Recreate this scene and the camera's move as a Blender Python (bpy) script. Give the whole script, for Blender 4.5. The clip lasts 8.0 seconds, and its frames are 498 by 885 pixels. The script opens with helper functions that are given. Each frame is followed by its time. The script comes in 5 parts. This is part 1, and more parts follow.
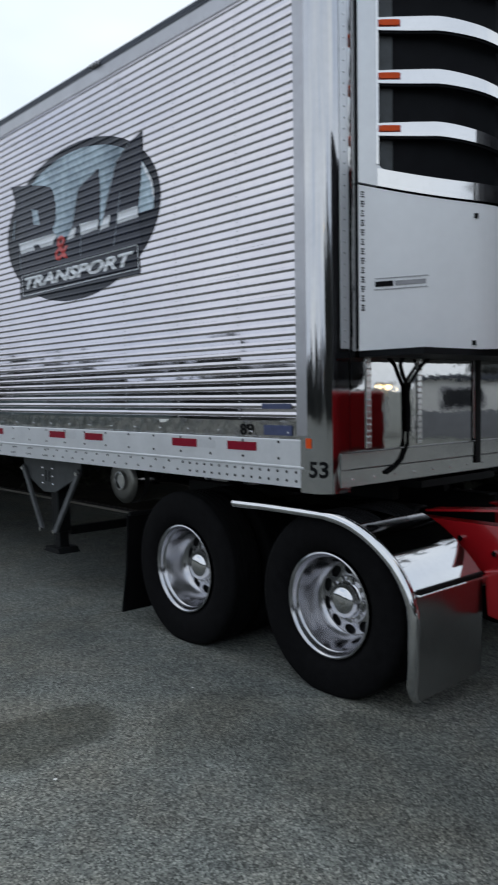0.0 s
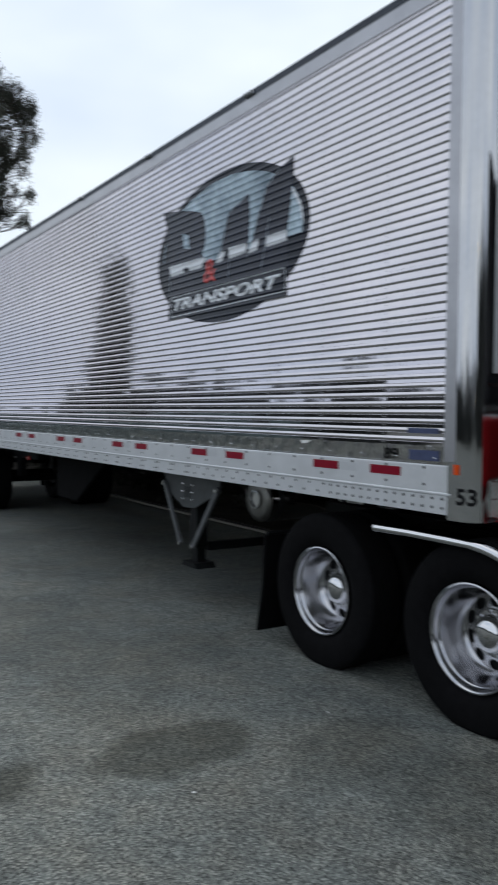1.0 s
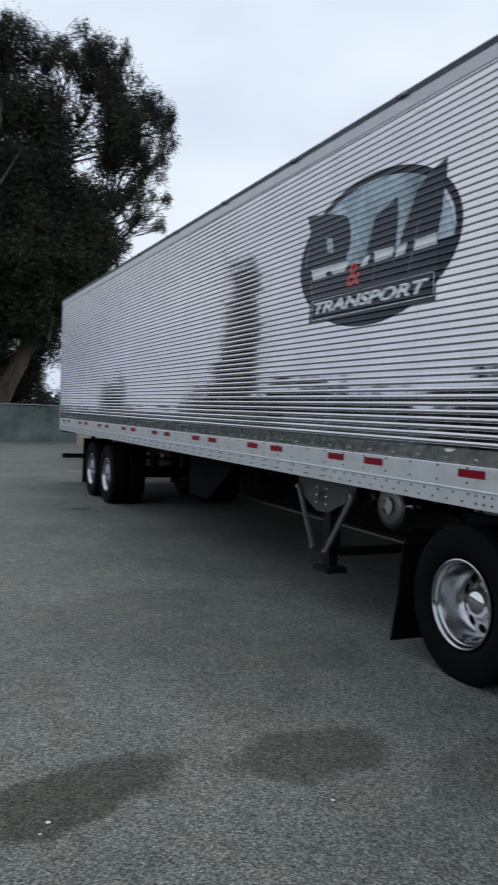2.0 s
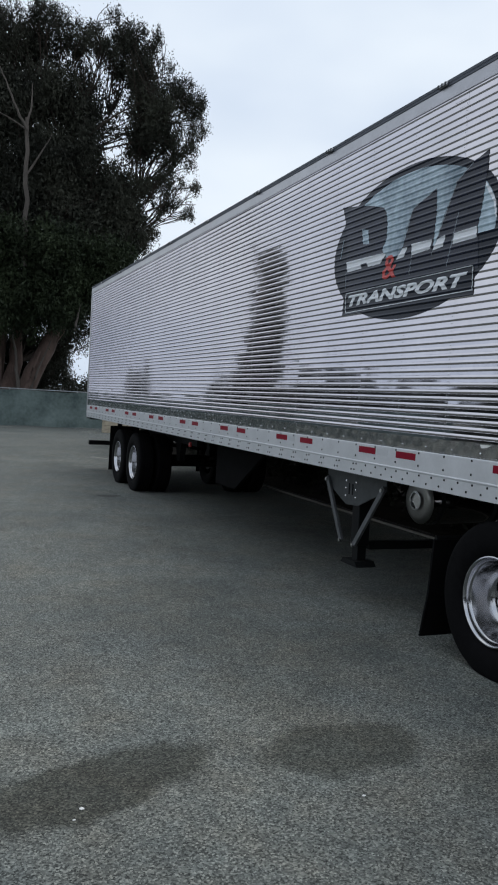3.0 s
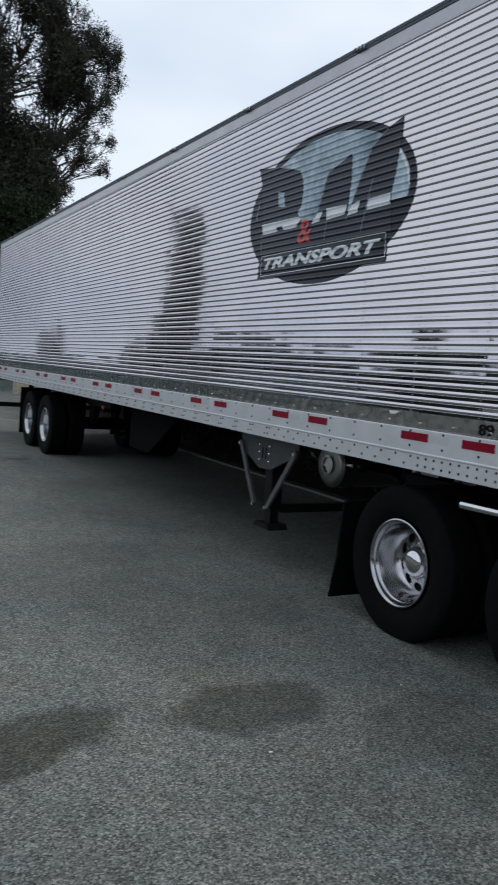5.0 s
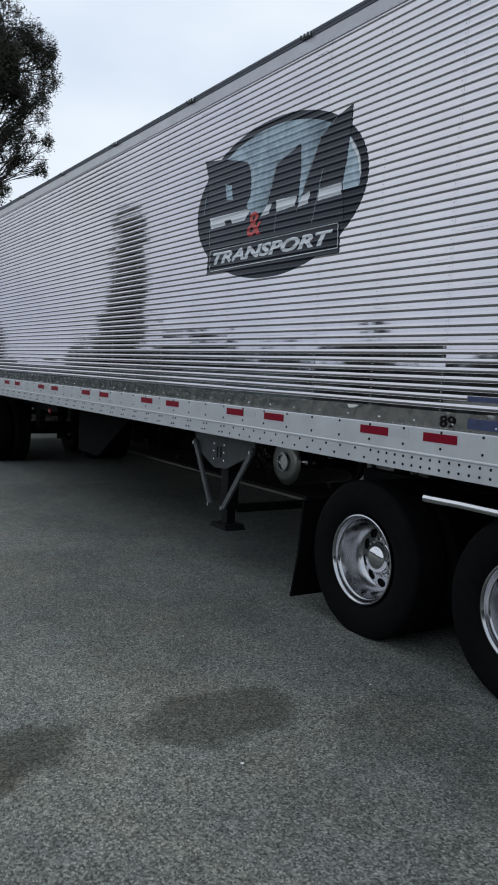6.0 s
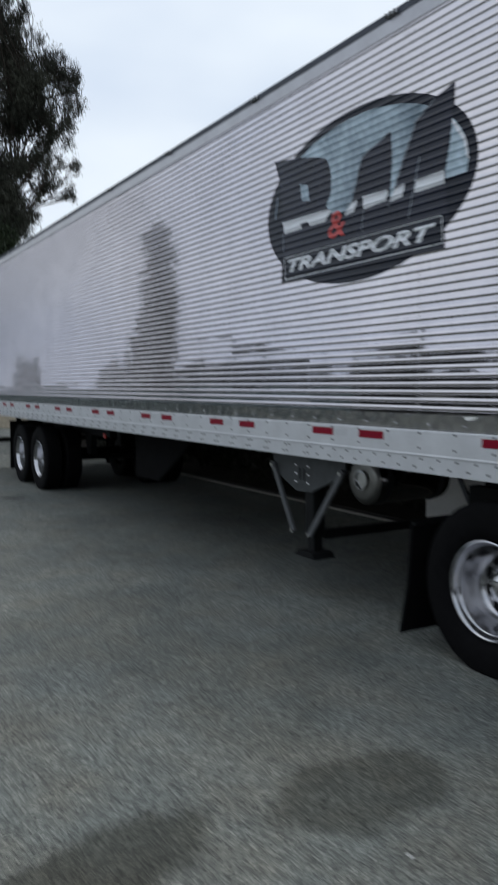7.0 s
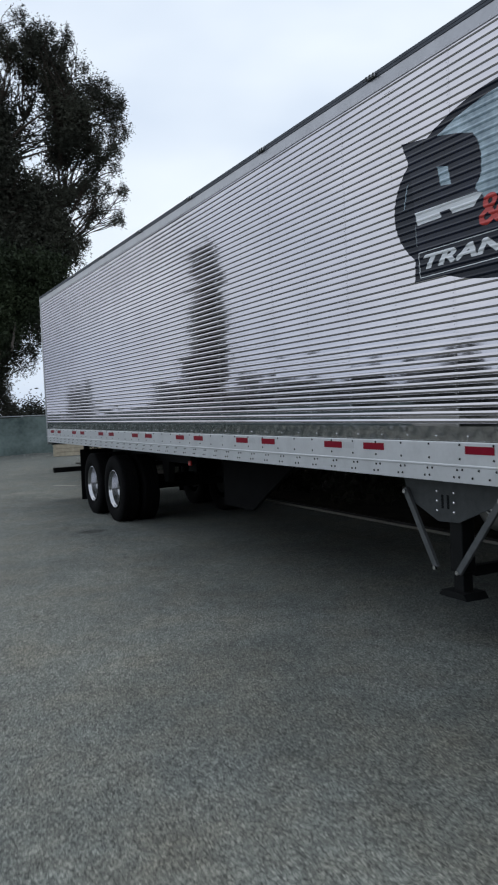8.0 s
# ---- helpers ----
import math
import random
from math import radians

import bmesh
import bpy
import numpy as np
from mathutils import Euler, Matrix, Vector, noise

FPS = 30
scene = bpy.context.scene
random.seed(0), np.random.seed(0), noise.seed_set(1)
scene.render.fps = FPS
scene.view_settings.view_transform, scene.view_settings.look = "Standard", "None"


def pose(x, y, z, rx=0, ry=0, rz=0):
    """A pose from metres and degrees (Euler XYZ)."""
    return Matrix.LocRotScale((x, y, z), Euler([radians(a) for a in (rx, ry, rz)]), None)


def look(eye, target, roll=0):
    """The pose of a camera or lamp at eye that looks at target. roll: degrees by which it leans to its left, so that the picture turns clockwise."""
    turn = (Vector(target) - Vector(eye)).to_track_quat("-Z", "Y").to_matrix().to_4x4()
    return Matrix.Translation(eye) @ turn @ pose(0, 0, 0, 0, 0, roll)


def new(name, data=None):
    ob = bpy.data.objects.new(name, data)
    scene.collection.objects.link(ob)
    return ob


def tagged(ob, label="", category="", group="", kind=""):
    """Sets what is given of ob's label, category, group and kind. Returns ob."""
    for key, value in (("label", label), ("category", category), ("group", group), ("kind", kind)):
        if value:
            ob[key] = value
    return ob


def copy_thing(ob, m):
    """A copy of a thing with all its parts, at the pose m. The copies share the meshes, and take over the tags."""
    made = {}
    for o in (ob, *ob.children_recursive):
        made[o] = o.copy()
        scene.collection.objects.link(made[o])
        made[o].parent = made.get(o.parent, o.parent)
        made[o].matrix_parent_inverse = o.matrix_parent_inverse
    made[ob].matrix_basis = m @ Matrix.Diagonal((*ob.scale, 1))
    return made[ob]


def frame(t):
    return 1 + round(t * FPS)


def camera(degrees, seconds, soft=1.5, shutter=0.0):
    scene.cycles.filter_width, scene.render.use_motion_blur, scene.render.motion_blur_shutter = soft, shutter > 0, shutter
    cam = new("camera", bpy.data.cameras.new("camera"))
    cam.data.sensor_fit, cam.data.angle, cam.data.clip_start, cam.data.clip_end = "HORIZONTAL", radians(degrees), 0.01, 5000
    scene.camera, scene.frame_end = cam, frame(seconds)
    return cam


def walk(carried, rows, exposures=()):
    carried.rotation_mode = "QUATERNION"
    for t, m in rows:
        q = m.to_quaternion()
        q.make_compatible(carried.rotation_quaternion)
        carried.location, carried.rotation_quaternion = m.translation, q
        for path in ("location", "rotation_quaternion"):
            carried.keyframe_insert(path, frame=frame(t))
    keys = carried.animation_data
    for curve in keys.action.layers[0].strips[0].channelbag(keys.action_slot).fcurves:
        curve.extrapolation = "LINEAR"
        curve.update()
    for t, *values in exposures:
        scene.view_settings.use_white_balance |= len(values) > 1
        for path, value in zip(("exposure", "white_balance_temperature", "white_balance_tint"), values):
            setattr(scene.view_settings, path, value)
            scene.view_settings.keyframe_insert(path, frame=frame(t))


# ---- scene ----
from mathutils import geometry

cam = camera(35.0, 8.0, 1.9, 0.7)
PATH = [
    (0, (-3.159, -2.957, 1.702), (-1.826, -1.472, 1.574), -0.9),
    (0.3, (-3.167, -2.947, 1.703), (-1.889, -1.413, 1.596), -0.5),
    (0.5, (-3.181, -2.939, 1.704), (-1.952, -1.364, 1.607), -0.3),
    (0.7, (-3.199, -2.922, 1.705), (-2.039, -1.295, 1.62), 0.1),
    (1, (-3.232, -2.902, 1.709), (-2.153, -1.219, 1.634), 0.5),
    (1.2, (-3.258, -2.885, 1.708), (-2.246, -1.162, 1.64), 1.0),
    (1.5, (-3.293, -2.858, 1.713), (-2.352, -1.094, 1.643), 1.3),
    (1.8, (-3.327, -2.837, 1.714), (-2.469, -1.032, 1.637), 1.8),
    (2, (-3.348, -2.828, 1.716), (-2.538, -1.001, 1.64), 2.2),
    (2.2, (-3.366, -2.821, 1.717), (-2.588, -0.98, 1.641), 2.7),
    (3.3, (-3.412, -2.783, 1.73), (-2.653, -0.936, 1.606), 3.4),
    (3.5, (-3.409, -2.78, 1.728), (-2.63, -0.943, 1.588), 3.4),
    (4, (-3.417, -2.758, 1.721), (-2.581, -0.949, 1.54), 4.0),
    (4.5, (-3.404, -2.769, 1.722), (-2.514, -0.989, 1.534), 4.2),
    (5, (-3.378, -2.781, 1.725), (-2.427, -1.032, 1.543), 4.2),
    (5.2, (-3.371, -2.765, 1.722), (-2.39, -1.031, 1.543), 4.2),
    (6.3, (-3.346, -2.491, 1.702), (-2.269, -0.815, 1.525), 2.3),
    (6.5, (-3.352, -2.365, 1.704), (-2.292, -0.679, 1.527), 1.6),
    (6.8, (-3.39, -2.124, 1.708), (-2.365, -0.416, 1.532), 0.9),
    (7, (-3.43, -1.935, 1.711), (-2.435, -0.206, 1.568), -0.1),
    (7.2, (-3.472, -1.736, 1.714), (-2.478, -0.004, 1.609), -1.7),
    (7.5, (-3.52, -1.413, 1.72), (-2.624, 0.372, 1.616), -1.3),
    (7.8, (-3.548, -1.106, 1.725), (-2.672, 0.689, 1.626), -2.3),
    (8, (-3.554, -0.922, 1.731), (-2.661, 0.865, 1.637), -2.5),
]
walk(cam, [(t, look(eye, target, roll)) for t, eye, target, roll in PATH],
     [(0.0, 0.23), (0.7, 0.19), (1.5, 0.04), (2.5, 0.0), (6.5, 0.0), (8.0, 0.06)])

# ---- world and light: an even, bright overcast evening sky ----
SUN_ELEV, SUN_ROT = radians(60), radians(-30)
world = bpy.data.worlds.new("overcast_sky")
scene.world = world
world.use_nodes = True
wn, wl = world.node_tree.nodes, world.node_tree.links
wn.clear()
w_out = wn.new("ShaderNodeOutputWorld")
w_bg = wn.new("ShaderNodeBackground")
w_sky = wn.new("ShaderNodeTexSky")
w_sky.sky_type = "NISHITA"
w_sky.sun_disc = False
w_sky.sun_elevation, w_sky.sun_rotation = SUN_ELEV, SUN_ROT
w_sky.air_density, w_sky.dust_density = 1.0, 4.0
w_gain = wn.new("ShaderNodeMix")
w_gain.data_type, w_gain.blend_type = "RGBA", "MULTIPLY"
w_gain.inputs["Factor"].default_value = 1.0
w_gain.inputs["B"].default_value = (0.75, 0.75, 0.75, 1)
w_co = wn.new("ShaderNodeTexCoord")
w_map = wn.new("ShaderNodeMapping")
w_map.inputs["Scale"].default_value = (1.2, 1.2, 2.6)
w_noise = wn.new("ShaderNodeTexNoise")
w_noise.inputs["Scale"].default_value = 1.6
w_noise.inputs["Detail"].default_value = 4.0
w_noise.inputs["Roughness"].default_value = 0.45
w_ramp = wn.new("ShaderNodeValToRGB")
w_ramp.color_ramp.elements[0].position = 0.36
w_ramp.color_ramp.elements[0].color = (6.4, 7.5, 9.2, 1)
w_ramp.color_ramp.elements[1].position = 0.66
w_ramp.color_ramp.elements[1].color = (9.6, 10.4, 11.1, 1)
w_mix = wn.new("ShaderNodeMix")
w_mix.data_type = "RGBA"
w_mix.inputs["Factor"].default_value = 0.92
wl.new(w_co.outputs["Generated"], w_map.inputs["Vector"])
wl.new(w_map.outputs["Vector"], w_noise.inputs["Vector"])
wl.new(w_noise.outputs["Fac"], w_ramp.inputs["Fac"])
wl.new(w_sky.outputs["Color"], w_gain.inputs["A"])
wl.new(w_gain.outputs["Result"], w_mix.inputs["A"])
wl.new(w_ramp.outputs["Color"], w_mix.inputs["B"])
wl.new(w_mix.outputs["Result"], w_bg.inputs["Color"])
w_bg.inputs["Strength"].default_value = 0.1
wl.new(w_bg.outputs["Background"], w_out.inputs["Surface"])

sun_data = bpy.data.lights.new("sun", "SUN")
sun_data.energy, sun_data.angle, sun_data.color = 0.95, radians(25), (1.0, 0.97, 0.93)
sun = new("sun", sun_data)
sun.matrix_world = pose(0, 0, 30, 90 - 60, 0, 150)


# ---- materials ----
def material(name, color, rough=0.5, metal=0.0, var=0.15, scale=8.0, bump=0.0, bump_scale=60.0, spread=None, coat=0.0, stretch=(1, 1, 1), rough_var=0.0, gloss=0.5):
    """A surface with a base colour that varies at two scales, a roughness and a fine relief."""
    m = bpy.data.materials.new(name)
    m.use_nodes = True
    n, l = m.node_tree.nodes, m.node_tree.links
    b = n["Principled BSDF"]
    b.inputs["Roughness"].default_value = rough
    b.inputs["Metallic"].default_value = metal
    if coat:
        b.inputs["Coat Weight"].default_value = coat
        b.inputs["Coat Roughness"].default_value = 0.05
    co = n.new("ShaderNodeTexCoord")
    mp = n.new("ShaderNodeMapping")
    mp.inputs["Scale"].default_value = stretch
    l.new(co.outputs["Object"], mp.inputs["Vector"])
    big = n.new("ShaderNodeTexNoise")
    big.inputs["Scale"].default_value, big.inputs["Detail"].default_value = scale, 5
    small = n.new("ShaderNodeTexNoise")
    small.inputs["Scale"].default_value, small.inputs["Detail"].default_value = scale * 9, 3
    l.new(mp.outputs["Vector"], big.inputs["Vector"])
    l.new(mp.outputs["Vector"], small.inputs["Vector"])
    add = n.new("ShaderNodeMath")
    add.operation = "MULTIPLY_ADD"
    add.inputs[1].default_value = 0.4
    l.new(small.outputs["Fac"], add.inputs[0])
    l.new(big.outputs["Fac"], add.inputs[2])
    ramp = n.new("ShaderNodeValToRGB")
    ramp.color_ramp.elements[0].position, ramp.color_ramp.elements[1].position = 0.45, 0.95
    c2 = spread or tuple(min(1.0, c * (1 + var)) for c in color)
    c1 = tuple(c * (1 - var) for c in color)
    ramp.color_ramp.elements[0].color, ramp.color_ramp.elements[1].color = (*c1, 1), (*c2, 1)
    l.new(add.outputs["Value"], ramp.inputs["Fac"])
    l.new(ramp.outputs["Color"], b.inputs["Base Color"])
    if rough_var:
        rr = n.new("ShaderNodeMapRange")
        rr.inputs["From Min"].default_value, rr.inputs["From Max"].default_value = 0.3, 0.7
        rr.inputs["To Min"].default_value, rr.inputs["To Max"].default_value = max(0.02, rough - rough_var), rough + rough_var
        l.new(big.outputs["Fac"], rr.inputs["Value"])
        l.new(rr.outputs["Result"], b.inputs["Roughness"])
    if bump:
        tex = n.new("ShaderNodeTexNoise")
        tex.inputs["Scale"].default_value, tex.inputs["Detail"].default_value = bump_scale, 4
        l.new(mp.outputs["Vector"], tex.inputs["Vector"])
        bp = n.new("ShaderNodeBump")
        bp.inputs["Strength"].default_value, bp.inputs["Distance"].default_value = bump, 0.01
        l.new(tex.outputs["Fac"], bp.inputs["Height"])
        l.new(bp.outputs["Normal"], b.inputs["Normal"])
    b.inputs["Specular IOR Level"].default_value = gloss
    return m


def asphalt_material():
    """Worn grey asphalt with pale chips of stone, a few dark dried puddles and broader darker patches."""
    m = bpy.data.materials.new("worn_asphalt")
    m.use_nodes = True
    n, l = m.node_tree.nodes, m.node_tree.links
    b = n["Principled BSDF"]
    geo = n.new("ShaderNodeNewGeometry")

    def noise_at(scale, detail, rough=0.5):
        t = n.new("ShaderNodeTexNoise")
        t.inputs["Scale"].default_value, t.inputs["Detail"].default_value, t.inputs["Roughness"].default_value = scale, detail, rough
        l.new(geo.outputs["Position"], t.inputs["Vector"])
        return t.outputs["Fac"]

    def ramp_of(fac, stops):
        r = n.new("ShaderNodeValToRGB")
        while len(r.color_ramp.elements) < len(stops):
            r.color_ramp.elements.new(0.5)
        for e, (p, c) in zip(r.color_ramp.elements, stops):
            e.position, e.color = p, (*c, 1)
        l.new(fac, r.inputs["Fac"])
        return r.outputs["Color"]

    def mix(a, c, fac, mode="MIX"):
        x = n.new("ShaderNodeMix")
        x.data_type, x.blend_type = "RGBA", mode
        l.new(a, x.inputs["A"])
        l.new(c, x.inputs["B"])
        if isinstance(fac, float):
            x.inputs["Factor"].default_value = fac
        else:
            l.new(fac, x.inputs["Factor"])
        return x.outputs["Result"]

    stones = n.new("ShaderNodeTexVoronoi")
    stones.inputs["Scale"].default_value = 118
    l.new(geo.outputs["Position"], stones.inputs["Vector"])
    sep = n.new("ShaderNodeSeparateColor")
    l.new(stones.outputs["Color"], sep.inputs["Color"])
    chips = ramp_of(sep.outputs["Red"], [(0.10, (0.004, 0.005, 0.005)), (0.32, (0.085, 0.090, 0.085)), (0.62, (0.172, 0.183, 0.170)), (0.86, (0.280, 0.293, 0.270)), (1.0, (0.48, 0.49, 0.445))])
    fine = ramp_of(noise_at(120, 3, 0.7), [(0.34, (0.020, 0.022, 0.021)), (0.66, (0.270, 0.287, 0.267))])
    base = mix(chips, fine, 0.35)
    patches = ramp_of(noise_at(0.55, 5, 0.6), [(0.3, (0.615, 0.64, 0.66)), (0.7, (0.985, 0.985, 0.965))])
    base = mix(base, patches, 1.0, "MULTIPLY")
    rust = ramp_of(noise_at(1.7, 6, 0.65), [(0.42, (0.985, 1.0, 1.0)), (0.72, (1.09, 1.0, 0.91))])
    base = mix(base, rust, 1.0, "MULTIPLY")
    mid = ramp_of(noise_at(5.0, 6, 0.7), [(0.3, (0.82, 0.82, 0.82)), (0.7, (1.15, 1.15, 1.15))])
    base = mix(base, mid, 1.0, "MULTIPLY")
    wobble = n.new("ShaderNodeTexNoise")
    wobble.inputs["Scale"].default_value, wobble.inputs["Detail"].default_value = 3.5, 5
    l.new(geo.outputs["Position"], wobble.inputs["Vector"])
    total = None
    for cx, cy, rx, ry, turn, deep in STAINS_AND_PATCHES:
        mp = n.new("ShaderNodeMapping")
        mp.vector_type = "TEXTURE"
        mp.inputs["Location"].default_value = (cx, cy, 0)
        mp.inputs["Rotation"].default_value = (0, 0, radians(turn))
        mp.inputs["Scale"].default_value = (rx, ry, 1)
        l.new(geo.outputs["Position"], mp.inputs["Vector"])
        ln = n.new("ShaderNodeVectorMath")
        ln.operation = "LENGTH"
        l.new(mp.outputs["Vector"], ln.inputs[0])
        ad = n.new("ShaderNodeMath")
        ad.operation = "MULTIPLY_ADD"
        ad.inputs[1].default_value = 0.9
        l.new(wobble.outputs["Fac"], ad.inputs[0])
        l.new(ln.outputs["Value"], ad.inputs[2])
        mr = n.new("ShaderNodeMapRange")
        mr.interpolation_type = "SMOOTHSTEP"
        mr.inputs["From Min"].default_value, mr.inputs["From Max"].default_value = 1.2, 1.56
        mr.inputs["To Min"].default_value, mr.inputs["To Max"].default_value = deep, 0.0
        l.new(ad.outputs["Value"], mr.inputs["Value"])
        if total is None:
            total = mr.outputs["Result"]
        else:
            mx = n.new("ShaderNodeMath")
            mx.operation = "MAXIMUM"
            l.new(total, mx.inputs[0])
            l.new(mr.outputs["Result"], mx.inputs[1])
            total = mx.outputs["Value"]
    dark = n.new("ShaderNodeRGB")
    dark.outputs[0].default_value = (0.40, 0.39, 0.35, 1)
    tint = mix(base, dark.outputs[0], 1.0, "MULTIPLY")
    base = mix(base, tint, total)
    l.new(base, b.inputs["Base Color"])
    b.inputs["Roughness"].default_value = 0.85
    b.inputs["Specular IOR Level"].default_value = 0.3
    bp = n.new("ShaderNodeBump")
    bp.inputs["Strength"].default_value, bp.inputs["Distance"].default_value = 0.4, 0.005
    l.new(stones.outputs["Distance"], bp.inputs["Height"])
    l.new(bp.outputs["Normal"], b.inputs["Normal"])
    return m


# centre, half lengths, turn and depth of the dark dried puddles and the broader darker patches
GROUND = -0.010
STAINS_AND_PATCHES = [(-1.38, 0.66, 0.48, 0.30, 10, 0.80), (-2.66, 0.60, 0.68, 0.26, 22, 0.92), (-0.53, 10.38, 0.24, 0.16, 10, 0.8), (-1.5, 3.6, 1.0, 0.8, 40, 0.22), (0.3, 6.5, 1.3, 2.2, 0, 0.25), (-0.55, 2.2, 0.4, 0.5, 30, 0.3), (-0.62, 0.15, 0.5, 0.34, 25, 0.42), (-1.25, 1.75, 0.8, 0.45, 60, 0.25), (-0.35, -0.9, 0.6, 0.9, 15, 0.45), (-1.35, 2.6, 0.5, 0.9, 20, 0.3)]

M_ASPHALT = asphalt_material()
M_PANEL = material("polished_fluted_stainless", (0.60, 0.575, 0.60), 0.042, 1.0, 0.06, 2.0, 0.02, 5.0, rough_var=0.015)
M_PANEL.node_tree.nodes["Principled BSDF"].inputs["Specular Tint"].default_value = (0.72, 0.72, 0.76, 1)
M_STRIP = material("wavy_stainless", (0.70, 0.69, 0.68), 0.16, 1.0, 0.12, 7.0, 0.10, 9.0)
M_RAIL = material("silver_painted_rail", (0.60, 0.61, 0.63), 0.36, 0.35, 0.08, 5.0, 0.03, 40.0)
M_CHROME = material("polished_chrome", (0.62, 0.62, 0.63), 0.05, 1.0, 0.04, 3.0, 0.02, 5.0)
M_NOSE = material("wavy_polished_sheet", (0.56, 0.555, 0.55), 0.03, 1.0, 0.06, 2.0, 0.07, 5.5)
M_NOSERAIL = material("polished_nose_rail", (0.52, 0.51, 0.515), 0.14, 1.0, 0.12, 3.0, 0.06, 9.0)
M_POST = material("polished_post_steel", (0.47, 0.47, 0.48), 0.05, 1.0, 0.05, 3.0, 0.03, 5.0)
M_DULLSHEET = material("dull_stainless", (0.36, 0.36, 0.36), 0.22, 1.0, 0.12, 3.0, 0.05, 6.0)
M_RIM = material("mirror_polished_rim", (0.48, 0.48, 0.50), 0.16, 1.0, 0.04, 4.0)
M_TANKCAP = material("brushed_tank_end", (0.33, 0.325, 0.31), 0.32, 0.9, 0.15, 6.0, 0.05, 40.0)
M_ALU = material("polished_aluminium", (0.72, 0.72, 0.73), 0.19, 1.0, 0.08, 9.0, 0.03, 50.0)
M_TOPRAIL = material("dull_aluminium", (0.37, 0.37, 0.39), 0.36, 0.9, 0.1, 3.0, 0.03, 20.0)
M_CAP = material("grey_roof_cap", (0.26, 0.265, 0.28), 0.42, 0.7, 0.1, 3.0)
M_ROOF = material("dark_roof_edge", (0.055, 0.063, 0.080), 0.6, 0.3, 0.2, 4.0)
M_WHITE = material("white_gelcoat", (0.84, 0.85, 0.87), 0.30, 0.0, 0.04, 2.0, 0.01, 20.0, coat=0.2)
M_SATIN = material("satin_silver_paint", (0.64, 0.655, 0.675), 0.22, 0.45, 0.06, 3.0)
M_BLACK = material("black_plastic", (0.0045, 0.005, 0.0065), 0.55, 0.0, 0.3, 10.0, gloss=0.1)
M_FRAME = material("black_steel", (0.006, 0.0065, 0.007), 0.6, 0.0, 0.35, 6.0, 0.08, 50.0, gloss=0.14)
M_GREYSTEEL = material("grey_galvanised_steel", (0.055, 0.06, 0.063), 0.55, 0.4, 0.25, 12.0, 0.08, 60.0)
M_BRACE = material("dull_galvanised_brace", (0.095, 0.10, 0.105), 0.5, 0.3, 0.25, 12.0, 0.08, 60.0)
M_TANK = material("dark_polished_aluminium", (0.22, 0.205, 0.20), 0.10, 1.0, 0.2, 3.0)
M_RUBBER = material("tyre_rubber", (0.0045, 0.0045, 0.005), 0.85, 0.0, 0.3, 18.0, 0.15, 80.0, gloss=0.07)
M_FLAP = material("mudflap_rubber", (0.0045, 0.0045, 0.005), 0.8, 0.0, 0.3, 6.0, gloss=0.05)
M_RED = material("red_truck_paint", (0.34, 0.008, 0.012), 0.28, 0.0, 0.12, 4.0, coat=0.5)
M_CABDARK = material("dark_cab_paint", (0.02, 0.021, 0.024), 0.25, 0.0, 0.15, 4.0, coat=0.4)
M_TAPE_RED = material("red_reflective_tape", (0.21, 0.004, 0.018), 0.45, 0.0, 0.12, 60.0, gloss=0.1)
M_TAPE_WHITE = material("silver_reflective_tape", (0.55, 0.56, 0.58), 0.35, 0.3, 0.06, 60.0)
M_DECAL_DARK = material("charcoal_vinyl", (0.007, 0.010, 0.024), 0.12, 0.0, 0.25, 5.0, gloss=0.26)
M_DECAL_BLACK = material("black_vinyl", (0.005, 0.008, 0.018), 0.12, 0.0, 0.2, 5.0, gloss=0.20)
M_DECAL_BLUE = material("pale_blue_vinyl", (0.21, 0.32, 0.41), 0.14, 0.0, 0.5, 2.2, spread=(0.46, 0.58, 0.66))
M_DECAL_WHITE = material("white_vinyl", (0.70, 0.72, 0.75), 0.4, 0.0, 0.06, 5.0)
M_DECAL_GREY = material("grey_blue_vinyl", (0.22, 0.25, 0.28), 0.4, 0.0, 0.3, 5.0, gloss=0.2)
M_DECAL_RED = material("red_vinyl", (0.48, 0.035, 0.03), 0.4, 0.0, 0.1, 5.0)
M_INK = material("black_print", (0.006, 0.006, 0.007), 0.7, 0.0, 0.2, 40.0, gloss=0.08)
M_ORANGE = material("orange_lens", (0.66, 0.075, 0.012), 0.3, 0.0, 0.15, 30.0, gloss=0.15)
M_REDLENS = material("red_lens", (0.35, 0.02, 0.02), 0.25, 0.0, 0.1, 30.0, coat=0.4)
M_BLUELABEL = material("blue_label", (0.045, 0.058, 0.125), 0.28, 0.0, 0.2, 30.0)
M_BARK = material("eucalyptus_bark", (0.095, 0.062, 0.050), 0.9, 0.0, 0.6, 1.8, 0.5, 6.0, stretch=(1, 1, 0.25))
M_BARK_PALE = material("pale_eucalyptus_bark", (0.085, 0.072, 0.062), 0.9, 0.0, 0.35, 1.5, 0.4, 8.0, stretch=(1, 1, 0.3))
M_LEAF = material("eucalyptus_leaf", (0.026, 0.029, 0.024), 0.65, 0.0, 0.45, 0.35, spread=(0.060, 0.062, 0.046), gloss=0.12)
M_LEAF_GREEN = material("low_green_leaf", (0.017, 0.026, 0.014), 0.6, 0.0, 0.5, 0.5, spread=(0.040, 0.054, 0.026), gloss=0.15)
